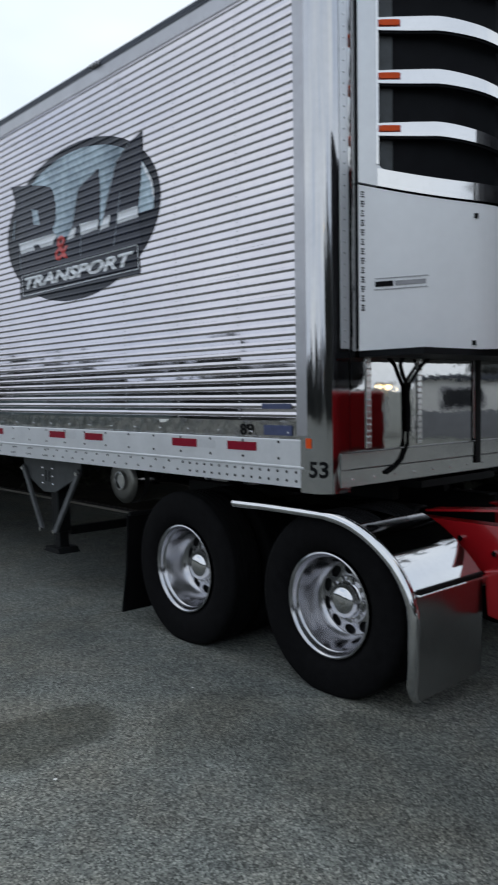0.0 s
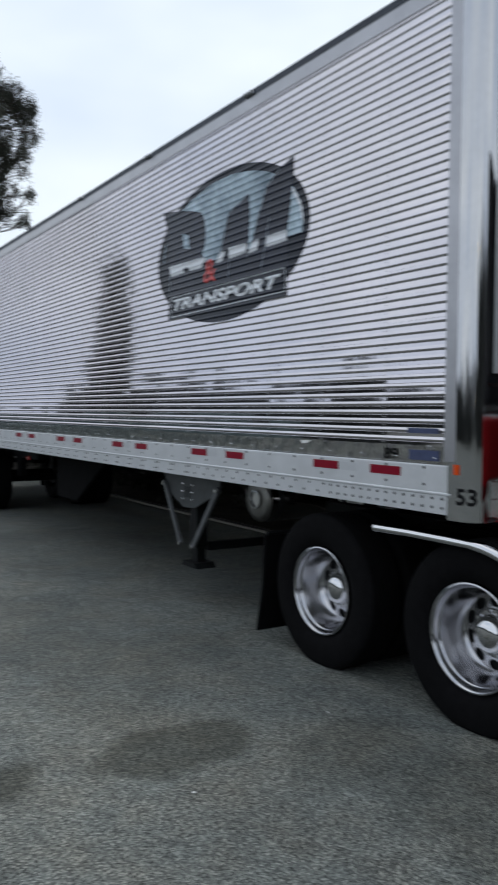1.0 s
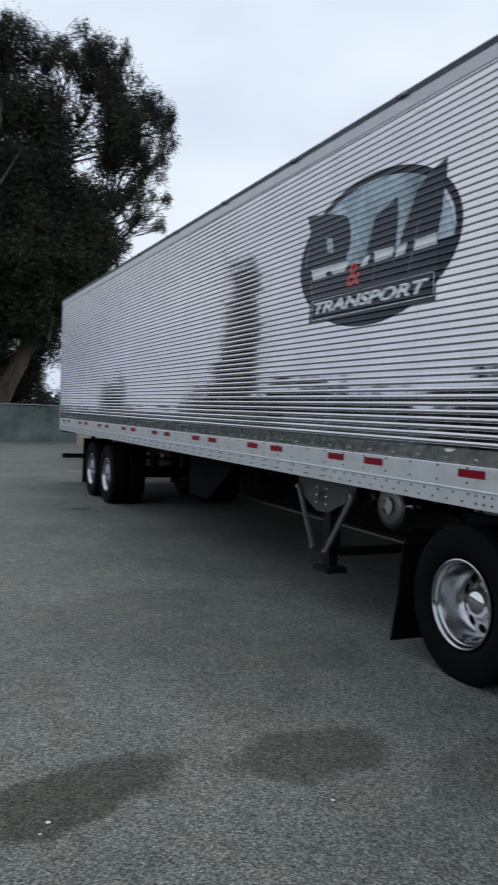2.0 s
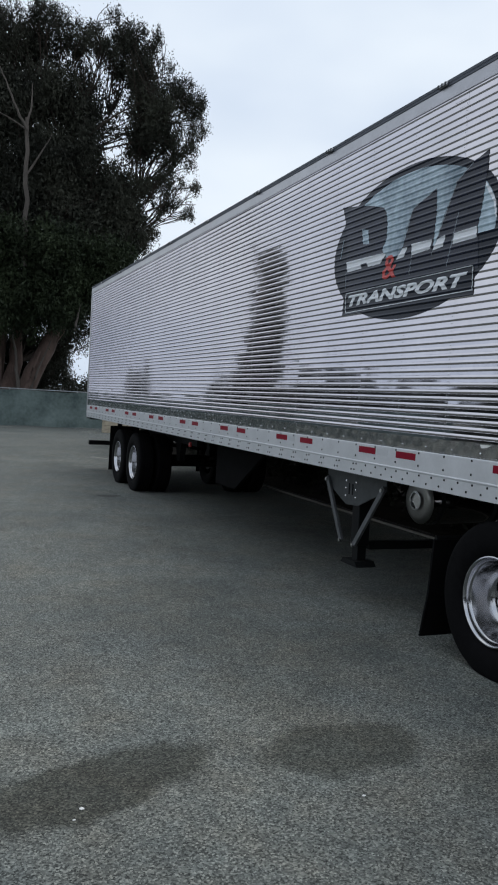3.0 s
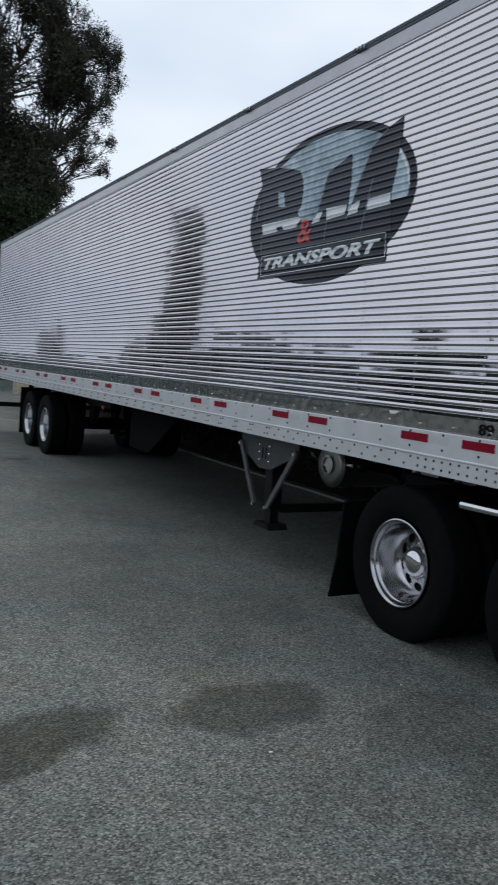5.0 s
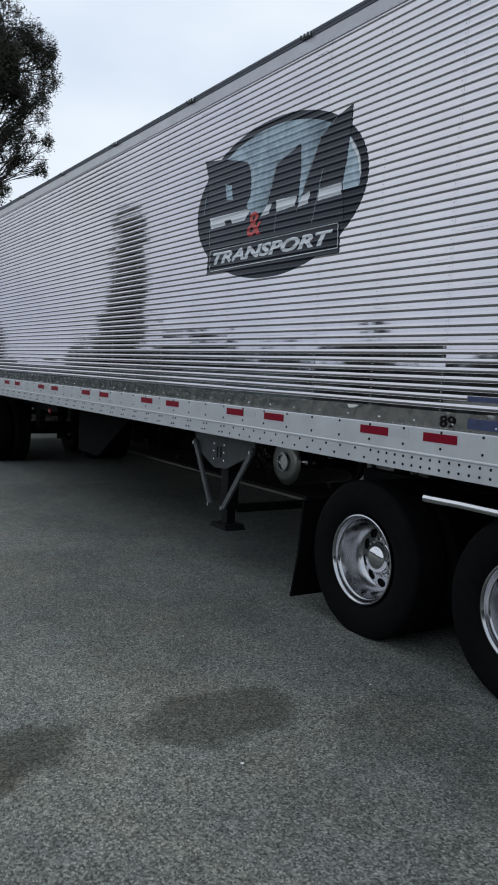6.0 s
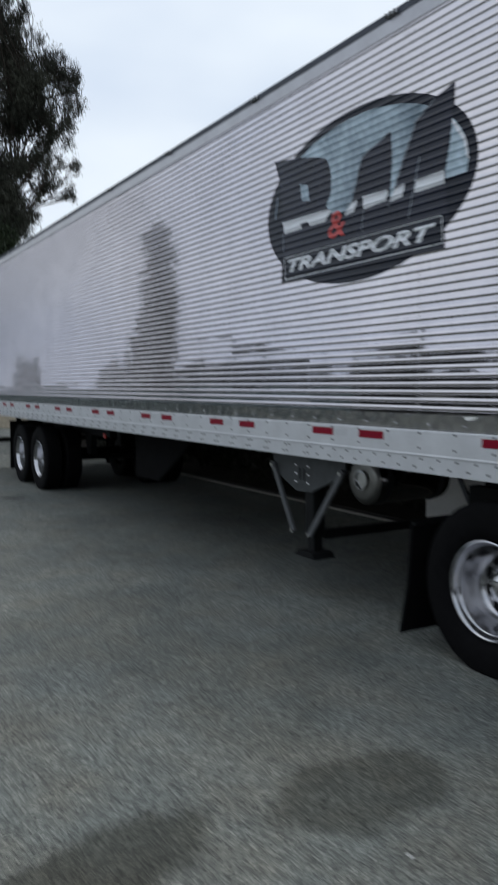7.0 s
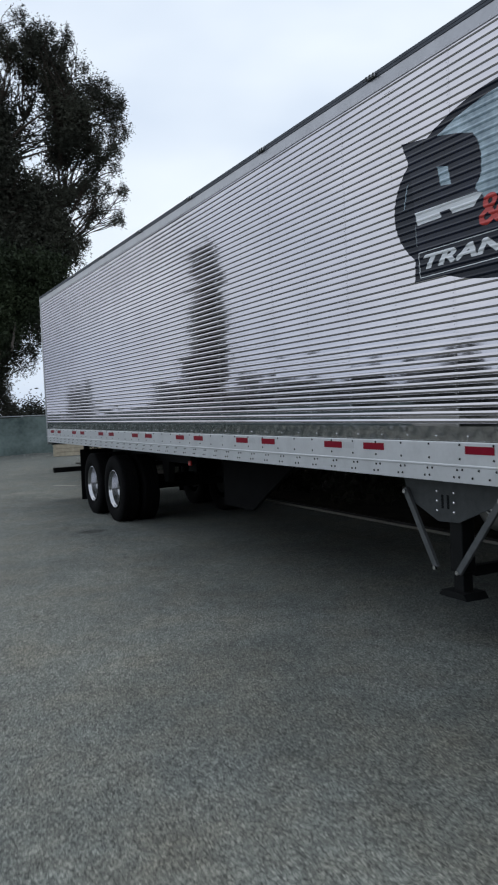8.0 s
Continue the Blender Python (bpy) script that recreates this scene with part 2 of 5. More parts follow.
M_TWIG = material("dark_twig_bark", (0.045, 0.036, 0.03), 0.9, 0.0, 0.3, 2.0, gloss=0.1)
# leaf colour lightened to put haze over the mirrored trees
M_LEAF_HAZED = material("haze_lightened_leaf", (0.072, 0.077, 0.074), 0.65, 0.0, 0.3, 0.35, gloss=0.2)
M_SOIL = material("bare_soil", (0.035, 0.03, 0.025), 0.95, 0.0, 0.4, 3.0, 0.4, 20.0, gloss=0.1)
M_FENCE = material("green_wind_screen", (0.085, 0.130, 0.124), 0.8, 0.0, 0.5, 0.9, 0.25, 5.0, spread=(0.17, 0.215, 0.205))
M_PIPE = material("galvanised_pipe", (0.32, 0.33, 0.34), 0.5, 0.6, 0.15, 10.0)
M_KERB = material("weathered_concrete", (0.05, 0.048, 0.044), 0.9, 0.0, 0.4, 4.0, 0.3, 40.0)
M_STUCCO = material("pale_stucco", (0.27, 0.26, 0.23), 0.9, 0.0, 0.15, 1.5, 0.2, 30.0)
M_WALLWHITE = material("white_wall_paint", (0.72, 0.71, 0.68), 0.8, 0.0, 0.12, 1.5, 0.1, 30.0)
M_PAPER = material("white_litter", (0.75, 0.75, 0.73), 0.8, 0.0, 0.05, 30.0)
M_WOOD = material("weathered_board", (0.42, 0.36, 0.27), 0.8, 0.0, 0.25, 6.0, 0.2, 30.0)


# ---- mesh helpers ----
def to_mesh(bm, name, mat, smooth=False):
    me = bpy.data.meshes.new(name)
    bm.normal_update()
    for e in bm.edges:
        e.smooth = not smooth or not e.is_manifold or e.calc_face_angle(0.0) < 0.6
    bm.to_mesh(me)
    bm.free()
    me.materials.append(mat)
    if smooth:
        me.polygons.foreach_set("use_smooth", [True] * len(me.polygons))
    return me


def part(name, bm, mat, parent=None, label="", smooth=False):
    """Links a bmesh (or a ready mesh) as one mesh object under a thing or a part."""
    me = bm if isinstance(bm, bpy.types.Mesh) else to_mesh(bm, name, mat, smooth)
    ob = new(name, me)
    if parent is not None:
        ob.parent = parent
    if label:
        tagged(ob, label)
    return ob


def empty(name, label, category, at=(0, 0, 0), group=""):
    ob = new(name)
    ob.location = at
    ob.empty_display_size = 0.3
    return tagged(ob, label, category, group)


def box(x0, x1, y0, y1, z0, z1, bevel=0.0, bm=None, seg=1):
    bm = bm or bmesh.new()
    r = bmesh.ops.create_cube(bm, size=1.0, matrix=Matrix.Translation(((x0 + x1) / 2, (y0 + y1) / 2, (z0 + z1) / 2)) @ Matrix.Diagonal((abs(x1 - x0), abs(y1 - y0), abs(z1 - z0), 1)))
    if bevel:
        edges = list({e for v in r["verts"] for e in v.link_edges})
        bmesh.ops.bevel(bm, geom=edges, offset=bevel, segments=seg, affect="EDGES", profile=0.5)
    return bm


def tube(points, r, seg=10, bm=None, taper=None):
    """A round bar through the points."""
    own = bm is None
    bm = bmesh.new() if own else bm
    rings = []
    pts = [Vector(p) for p in points]
    for i, p in enumerate(pts):
        d = (pts[min(i + 1, len(pts) - 1)] - pts[max(i - 1, 0)]).normalized()
        side = d.cross(Vector((0.13, 0.21, 1.0)) if abs(d.z) < 0.95 else Vector((1, 0, 0))).normalized()
        up = side.cross(d)
        rad = taper[i] if taper else r
        rings.append([bm.verts.new(p + rad * (math.cos(a) * side + math.sin(a) * up)) for a in (2 * math.pi * k / seg for k in range(seg))])
    for a, b in zip(rings, rings[1:]):
        for k in range(seg):
            bm.faces.new((a[k], a[(k + 1) % seg], b[(k + 1) % seg], b[k]))
    bm.faces.new(list(reversed(rings[0])))
    bm.faces.new(rings[-1])
    if own:
        bmesh.ops.recalc_face_normals(bm, faces=bm.faces)
    return bm


def lathe(profile, seg=48, bm=None):
    """Turns (x, radius) pairs round the x axis."""
    bm = bm or bmesh.new()
    rings = []
    for x, r in profile:
        if r < 1e-6:
            rings.append([bm.verts.new((x, 0, 0))])
        else:
            rings.append([bm.verts.new((x, r * math.cos(a), r * math.sin(a))) for a in (2 * math.pi * k / seg for k in range(seg))])
    for a, b in zip(rings, rings[1:]):
        for k in range(seg):
            q = [a[k % len(a)], a[(k + 1) % len(a)], b[(k + 1) % len(b)], b[k % len(b)]]
            q = list(dict.fromkeys(q))
            if len(q) > 2:
                bm.faces.new(q)
    bmesh.ops.recalc_face_normals(bm, faces=bm.faces)
    return bm


def extrude_poly(poly, axis, a0, a1, bm=None, bevel=0.0):
    """A prism: a polygon in the two other axes, from a0 to a1 along axis."""
    bm = bm or bmesh.new()

    def at(p, a):
        return {"x": (a, p[0], p[1]), "y": (p[0], a, p[1]), "z": (p[0], p[1], a)}[axis]
    lo = [bm.verts.new(at(p, a0)) for p in poly]
    hi = [bm.verts.new(at(p, a1)) for p in poly]
    bm.faces.new(lo)
    bm.faces.new(list(reversed(hi)))
    for k in range(len(poly)):
        j = (k + 1) % len(poly)
        bm.faces.new((lo[k], hi[k], hi[j], lo[j]))
    bmesh.ops.recalc_face_normals(bm, faces=bm.faces)
    if bevel:
        bmesh.ops.bevel(bm, geom=[e for e in bm.edges], offset=bevel, segments=2, affect="EDGES", profile=0.5)
    return bm


def sheet(path, w0, w1, thick):
    """A bent sheet of metal: a path in y and z, from x = w0 to w1, with a thickness."""
    bm = bmesh.new()
    a = [bm.verts.new((w0, y, z)) for y, z in path]
    b = [bm.verts.new((w1, y, z)) for y, z in path]
    faces = [bm.faces.new((a[i], a[i + 1], b[i + 1], b[i])) for i in range(len(path) - 1)]
    bmesh.ops.recalc_face_normals(bm, faces=bm.faces)
    bmesh.ops.solidify(bm, geom=faces, thickness=thick)
    return bm


def text_mesh(body, size, shear=0.0, bold=0.0):
    """The outline of a word as a flat bmesh in x and y, from the built-in font."""
    cu = bpy.data.curves.new("word", "FONT")
    cu.body, cu.size, cu.shear, cu.offset, cu.resolution_u = body, size, shear, bold, 3
    ob = bpy.data.objects.new("word", cu)
    scene.collection.objects.link(ob)
    dg = bpy.context.evaluated_depsgraph_get()
    dg.update()
    bm = bmesh.new()
    bm.from_mesh(ob.evaluated_get(dg).to_mesh())
    bpy.data.objects.remove(ob)
    bmesh.ops.remove_doubles(bm, verts=bm.verts, dist=1e-5)
    return bm


def extent(bm):
    xs, ys = [v.co.x for v in bm.verts], [v.co.y for v in bm.verts]
    return min(xs), max(xs), min(ys), max(ys)


# ---- ground ----
bm = bmesh.new()
bmesh.ops.create_grid(bm, x_segments=8, y_segments=8, size=1500, matrix=Matrix.Translation((0, 0, GROUND)))
ground = tagged(part("ground", bm, M_ASPHALT), "worn grey asphalt lot with dark dried puddles and darker patches", "ground", kind="structure")

# ---- semi-trailer ----
REAR, NOSE, WIDE = 15.43, -0.07, 2.60
RIB0, RIB1, PITCH = 1.533, 3.9715, 0.0508
trailer = empty("semi_trailer", "polished stainless fluted refrigerated semi-trailer parked on asphalt", "trailer", (0, 7.5, 0))
trailer_shift = Matrix.Translation((0, -7.5, 0))


def tpart(name, bm, mat, label="", smooth=False, parent=None):
    """A part of the trailer, in world places."""
    if parent is None:
        ob = part(name, bm, mat, trailer, label, smooth)
        ob.matrix_parent_inverse = trailer_shift
        return ob
    return part(name, bm, mat, parent, label, smooth)


PROFILE = [(0.0, 0.0), (0.0012, 0.0), (0.0110, 0.0), (0.0203, 0.0), (0.0206, 0.0), (0.0214, 0.0018), (0.0226, 0.0018), (0.0236, -0.0001), (0.0265, -0.0014), (0.0297, -0.0030), (0.0330, -0.0043), (0.0360, -0.0048), (0.0387, -0.0044), (0.0420, -0.0029), (0.0455, -0.0011), (0.0485, -0.0001), (0.0500, 0.0)]


def rib_out(z):
    """How far the fluted side stands out at the height z."""
    if z <= RIB0 or z >= RIB1:
        return -0.004
    u = (z - RIB0) % PITCH
    pts = PROFILE + [(PITCH, 0.0)]
    for (a, xa), (b, xb) in zip(pts, pts[1:]):
        if a <= u <= b:
            return -0.004 + xa + (xb - xa) * (u - a) / (b - a)
    return -0.004


def rib_levels(z0, z1):
    out, k = [], 0
    while RIB0 + k * PITCH < RIB1:
        for u, _ in PROFILE:
            z = RIB0 + k * PITCH + u
            if z0 < z < z1:
                out.append(z)
        k += 1
    return out


def fluted_panel(y0, y1, seed, side=0.0, sign=1):
    """One sheet of the side: flats and rounded beads, each flat a little out of true."""
    rng = random.Random(seed)
    ny = max(2, round((y1 - y0) / 0.17))
    levels = [RIB0] + rib_levels(RIB0, RIB1) + [RIB1]
    levels = sorted(set(round(z, 5) for z in levels))
    tilt = {}
    verts, faces = [], []
    for iy in range(ny + 1):
        y = y0 + (y1 - y0) * iy / ny
        for z in levels:
            k = int((z - RIB0 + 1e-6) / PITCH)
            u = z - RIB0 - k * PITCH
            t0 = tilt.setdefault(("a", k), rng.gauss(0, 0.00011))
            t1 = tilt.setdefault(("b", k, iy), rng.gauss(0, 0.00010))
            t2 = tilt.setdefault(("c", k, iy), rng.gauss(0, 0.00007))
            x = rib_out(z)
            if u < 0.021:
                x += (u / 0.0205 - 0.5) * 2 * (t0 + t1) * 0.75 + t2
            verts.append((side + sign * x, y, z))
    nz = len(levels)
    for iy in range(ny):
        for k in range(nz - 1):
            a = iy * nz + k
            f = (a, a + nz, a + nz + 1, a + 1)
            faces.append(f if sign < 0 else tuple(reversed(f)))
    me = bpy.data.meshes.new("side_panel")
    me.from_pydata(verts, [], faces)
    me.polygons.foreach_set("use_smooth", [True] * len(faces))
    me.materials.append(M_PANEL)
    return me


SEAMS = [0.125] + [0.62 + 1.234 * k for k in range(12)] + [15.36]
for k, (a, b) in enumerate(zip(SEAMS, SEAMS[1:])):
    tpart("side_panel", fluted_panel(a, b - 0.0015, k), M_PANEL)
for k, (a, b) in enumerate(((0.125, 5.2), (5.2, 10.3), (10.3, 15.36))):
    tpart("side_panel", fluted_panel(a, b, 40 + k, WIDE, -1), M_PANEL)



def wavy_strip(x0, d):
    """The thin sheet over the bottom rail, buckled a little between its rivets."""
    bm = bmesh.new()
    ny, nz, cols = 620, 7, []
    for i in range(ny + 1):
        y = 0.12 + (REAR - 0.18) * i / ny
        col = []
        for k in range(nz + 1):
            f = k / nz
            w = math.sin(math.pi * f)
            buckle = 0.0014 * math.sin(2 * math.pi * (y - 0.07) / 0.155) * (0.6 + 0.8 * f) + 0.0015 * noise.noise(Vector((y * 3.1, f * 1.8, d))) + 0.0006 * noise.noise(Vector((y * 11.0, f * 4.0, d)))
            col.append(bm.verts.new((x0 + d * buckle * w, y, 1.428 + (RIB0 + 0.004 - 1.428) * f)))
        cols.append(col)
    for a, b in zip(cols, cols[1:]):
        for k in range(nz):
            bm.faces.new((a[k], a[k + 1], b[k + 1], b[k]))
    bmesh.ops.solidify(bm, geom=bm.faces[:], thickness=0.002)
    return bm


# insulated core, floor and roof
tpart("core", box(0.006, WIDE - 0.006, 0.10, REAR - 0.02, 1.262, 4.07), M_TOPRAIL)
tpart("core", box(0.16, WIDE - 0.16, NOSE + 0.012, 0.099, 1.262, 4.07), M_TOPRAIL)
bm = extrude_poly([(-0.012, 4.090), (-0.012, 4.112), (0.02, 4.122), (WIDE / 2, 4.135), (WIDE - 0.02, 4.122), (WIDE + 0.012, 4.112), (WIDE + 0.012, 4.090)], "y", NOSE, REAR)
tpart("roof", bm, M_ROOF, "dark roof edge")
for x0, x1 in ((-0.008, 0.03), (WIDE - 0.03, WIDE + 0.008)):
    bm = box(x0, x1, 0.12, REAR - 0.001, 3.969, 4.087, 0.003)
    tpart("top_rail", bm, M_TOPRAIL, "dull aluminium top rail")
    d = -1 if x0 < 0 else 1
    tpart("roof_cap", box(x0 - 0.005 if d < 0 else x1 - 0.02, x0 + 0.02 if d < 0 else x1 + 0.005, 0.12, REAR - 0.002, 4.064, 4.088, 0.003), M_ROOF, "dark roof cap strip")
    edge = x0 if x0 < 0 else x1
    tpart("scuff_strip", wavy_strip(edge - d * 0.004, d), M_STRIP, "wavy stainless strip", True)
    bm = extrude_poly([(edge - d * 0.05, 1.16), (edge, 1.16), (edge, 1.263), (edge + d * 0.006, 1.268), (edge + d * 0.006, 1.276), (edge, 1.281), (edge, 1.424), (edge - d * 0.003, 1.430), (edge - d * 0.05, 1.430)], "y", 0.10, REAR - 0.001)
    tpart("bottom_rail", bm, M_RAIL, "silver riveted bottom rail")


def studs(places, r, out, direction):
    """Many small domed heads, joined."""
    verts, faces = [], []
    d = Vector(direction)
    s = d.cross(Vector((0, 0, 1))).normalized()
    u = s.cross(d)
    for p in places:
        p = Vector(p)
        n0 = len(verts)
        for ring, (rad, h) in enumerate(((1.0, 0.0), (0.75, 0.7))):
            verts += [tuple(p + d * out * h + r * rad * (math.cos(a) * s + math.sin(a) * u)) for a in (math.pi / 3 * k for k in range(6))]
        verts.append(tuple(p + d * out))
        for k in range(6):
            j = (k + 1) % 6
            faces.append((n0 + k, n0 + j, n0 + 6 + j, n0 + 6 + k))
            faces.append((n0 + 6 + k, n0 + 6 + j, n0 + 12))
    me = bpy.data.meshes.new("rivets")
    me.from_pydata(verts, [], faces)
    return me


low_studs = []
y = 0.16
while y < 15.3:
    if y < 1.15:
        low_studs += [(-0.008, y, 1.245), (-0.008, y, 1.195)]
        y += 0.075
    elif y < 3.0:
        low_studs += [(-0.008, y, 1.248), (-0.008, y + 0.06, 1.196)]
        y += 0.155
    else:
        low_studs += [(-0.008, y, 1.248), (-0.008, y + 0.05, 1.245), (-0.008, y + 0.03, 1.197), (-0.008, y + 0.08, 1.195)]
        y += 0.30
low_studs += [(-0.008, 0.3 + 0.31 * k, z) for k in range(49) for z in (1.318, 1.412)]
me = studs(low_studs, 0.0095, 0.006, (-1, 0, 0))
me.materials.append(M_FRAME)
tagged(tpart("rivets", me, M_FRAME), "dark rivet heads", kind="stuff")
up_studs = [(-0.006, 0.3 + 0.04 * k, 1.438) for k in range(370)]
up_studs += [(-0.008, 0.2 + 0.1 * k, 3.985) for k in range(151)]
big_studs = [(-0.006, 0.22 + 0.31 * k, 1.466) for k in range(49)]
up_studs += [(rib_out(RIB0 + PITCH * j + 0.009) - 0.0005, yy, RIB0 + PITCH * j + 0.009) for yy in [s + 0.02 for s in SEAMS[1:-1]] + [s + 0.63 for s in SEAMS[1:-2]] for j in range(0, 47) if ((yy - 2.543) / 1.25) ** 2 + ((RIB0 + PITCH * j - 3.0) / 0.66) ** 2 > 1]
me = studs(up_studs, 0.0042, 0.0025, (-1, 0, 0))
me.materials.append(M_ALU)
tagged(tpart("rivets", me, M_ALU), "small bright rivet heads", kind="stuff")

me = studs(big_studs, 0.0085, 0.006, (-1, 0, 0))
me.materials.append(M_ALU)
tagged(tpart("rivets", me, M_ALU), "bright rivet heads along the strip", kind="stuff")

# reflective tape: pairs of red with a silver piece between
for k in range(9):
    for d in (0.0, 0.57):
        y1 = 0.752 + 1.7145 * k + d
        tpart("reflector_tape", box(-0.0105, -0.0078, y1 - 0.265, y1, 1.352, 1.404), M_TAPE_RED, "red reflective tape")
    y1 = 0.752 + 1.7145 * k + 0.285
    tpart("reflector_tape", box(-0.0100, -0.0078, y1 - 0.16, y1, 1.352, 1.404), M_TAPE_WHITE, "silver reflective tape")

# marker lamps along the roof edge
for k in range(8):
    y = 2.15 + 1.745 * k
    lamp = tpart("marker_lamp", box(-0.032, -0.0125, y - 0.055, y + 0.055, 4.072, 4.099, 0.005), M_TOPRAIL, "small grey marker lamp")
    for dy in (-0.042, 0.0, 0.042):
        part("guard_bar", box(-0.040, -0.030, y + dy - 0.008, y + dy + 0.008, 4.070, 4.100, 0.003), M_GREYSTEEL, lamp)
    part("lens", box(-0.036, -0.031, y - 0.033, y + 0.033, 4.077, 4.094, 0.002), M_CAP, lamp)

# rear frame and doors
for x0, x1 in ((-0.012, 0.07), (WIDE - 0.07, WIDE + 0.012)):
    tpart("rear_post", box(x0, x1, REAR - 0.075, REAR, 1.12, 4.10, 0.008), M_TOPRAIL)
tpart("rear_header", box(0.07, WIDE - 0.07, REAR - 0.06, REAR, 3.90, 4.08), M_TOPRAIL)
for x0, x1 in ((0.075, 1.297), (1.303, WIDE - 0.075)):
    tpart("rear_door", box(x0, x1, REAR - 0.05, REAR - 0.005, 1.25, 3.895, 0.01), M_WHITE)
tpart("rear_sill", box(0.07, WIDE - 0.07, REAR - 0.10, REAR, 1.10, 1.245), M_GREYSTEEL)

# front corner posts and front wall
ARC = 0.11


def post_at(s, lift=0.0):
    """A place on the corner post, s metres round it from its seam with the side."""
    flat = 0.122 - 0.040
    if s < flat:
        return (-0.010 - lift, 0.122 - s)
    a = (s - flat) / ARC
    if a < math.pi / 2:
        return (ARC - (ARC + lift) * math.cos(a) - 0.010, 0.040 - (ARC + lift) * math.sin(a))
    return (ARC - 0.010 + (s - flat - ARC * math.pi / 2), 0.040 - ARC - lift)


def corner_post(mirror):
    bm = bmesh.new()
    ring = [post_at(s) for s in [0.0, 0.04, 0.08] + [0.082 + ARC * math.pi / 2 * k / 14 for k in range(1, 15)] + [0.342]]
    zs = [1.135, 1.15] + [1.15 + (4.08 - 1.15) * k / 12 for k in range(1, 13)]
    cols = []
    for z in zs:
        cols.append([bm.verts.new(((WIDE - x) if mirror else x, y, z)) for x, y in ring])
    for a, b in zip(cols, cols[1:]):
        for k in range(len(ring) - 1):
            bm.faces.new((a[k], a[k + 1], b[k + 1], b[k]))
    bmesh.ops.recalc_face_normals(bm, faces=bm.faces)
    bmesh.ops.solidify(bm, geom=bm.faces[:], thickness=0.004)
    return bm


for mirror in (False, True):
    tpart("corner_post", corner_post(mirror), M_POST, "mirror-polished rounded corner post", True)
tpart("post_seam", box(-0.0130, -0.004, 0.068, 0.150, 1.45, 4.05, 0.003), M_TOPRAIL, "satin aluminium edge strip")
for x0, x1 in ((0.118, 0.186), (WIDE - 0.186, WIDE - 0.118)):
    tpart("corner_trim", box(x0, x1, NOSE - 0.004, NOSE - 0.0008, 1.93, 4.05, 0.001), M_SATIN, "satin riveted corner trim")
xs = (0.19, 0.345, 0.827, 1.45, 2.0, WIDE - 0.19)
for a, b in zip(xs, xs[1:]):
    tpart("front_panel", box(a + 0.002, b - 0.002, NOSE, NOSE + 0.01, 1.36, 4.06), M_NOSE, "mirror-polished front sheet")
for x in xs[1:-1]:
    tpart("rivet_strip", box(x - 0.022, x + 0.022, NOSE - 0.008, NOSE - 0.0005, 1.37, 1.95, 0.002), M_ALU)
tpart("front_rail", box(0.104, WIDE - 0.104, NOSE - 0.010, NOSE + 0.03, 1.262, 1.354, 0.002), M_NOSERAIL, "polished front rail")
tpart("front_rail", box(0.104, WIDE - 0.104, NOSE - 0.007, NOSE + 0.03, 1.163, 1.258, 0.002), M_NOSERAIL, "polished lower front rail")
tpart("seam_strip", box(1.425, 1.485, NOSE - 0.022, NOSE - 0.0105, 1.21, 1.90, 0.004), M_FRAME, "dark upright seam strip")
front_studs = [(x, NOSE - 0.008, 1.40 + 0.035 * k) for x in (xs[1] - 0.012, xs[1] + 0.012, xs[2] - 0.012, xs[2] + 0.012, xs[3]) for k in range(14)]
front_studs += [(0.2 + 0.19 * k, NOSE - 0.007, 1.205) for k in range(12)]
front_studs += [(0.152, NOSE - 0.004, 1.97 + 0.06 * k) for k in range(34)]
me = studs(front_studs, 0.007, 0.004, (0, -1, 0))
me.materials.append(M_ALU)
tagged(tpart("rivets", me, M_ALU), "small bright rivet heads", kind="stuff")

# number on the post and on the side, and the small labels
bm = text_mesh("53", 0.125, bold=0.0035)
a0, a1, b0, b1 = extent(bm)
for k in range(1, 24):
    bmesh.ops.bisect_plane(bm, geom=bm.verts[:] + bm.edges[:] + bm.faces[:], plane_co=(a0 + (a1 - a0) * k / 24, 0, 0), plane_no=(1, 0, 0))
for v in bm.verts:
    s = 0.067 + (v.co.x - a0) / (a1 - a0) * 0.118
    x, y = post_at(s, 0.0015)
    v.co = (x, y, 1.222 + (v.co.y - b0) / (b1 - b0) * 0.092)
tpart("length_number", bm, M_INK, "black number 53")
bm = text_mesh("89", 0.1, bold=0.0015)
a0, a1, b0, b1 = extent(bm)
for v in bm.verts:
    v.co = (-0.0100, 0.63 - (v.co.x - a0) / (a1 - a0) * 0.115, 1.444 + (v.co.y - b0) / (b1 - b0) * 0.068)
tpart("fleet_number", bm, M_INK, "black number 89")
tpart("maker_label", box(-0.0140, -0.0118, 0.19, 0.43, 1.602, 1.632), M_BLUELABEL, "small blue label")
tpart("maker_label", box(-0.0098, -0.0050, 0.19, 0.42, 1.450, 1.508), M_BLUELABEL, "small blue label")
# white sliver puts the gleam of a torn notch into the colour
tpart("bright_notch", extrude_poly([(1.47, 1.526), (1.355, 1.528), (1.405, 1.508), (1.452, 1.504)], "x", -0.0085, -0.0065), M_PAPER, "white sliver for a bright reflecting tear in the strip")
pts = [post_at(0.045, 0.002), post_at(0.085, 0.002)]
bm = extrude_poly([(pts[0][0], pts[0][1]), (pts[1][0], pts[1][1]), (pts[1][0] - 0.002, pts[1][1]), (pts[0][0] - 0.002, pts[0][1])], "z", 1.385, 1.44)
tpart("warning_label", bm, M_ORANGE, "small orange label")


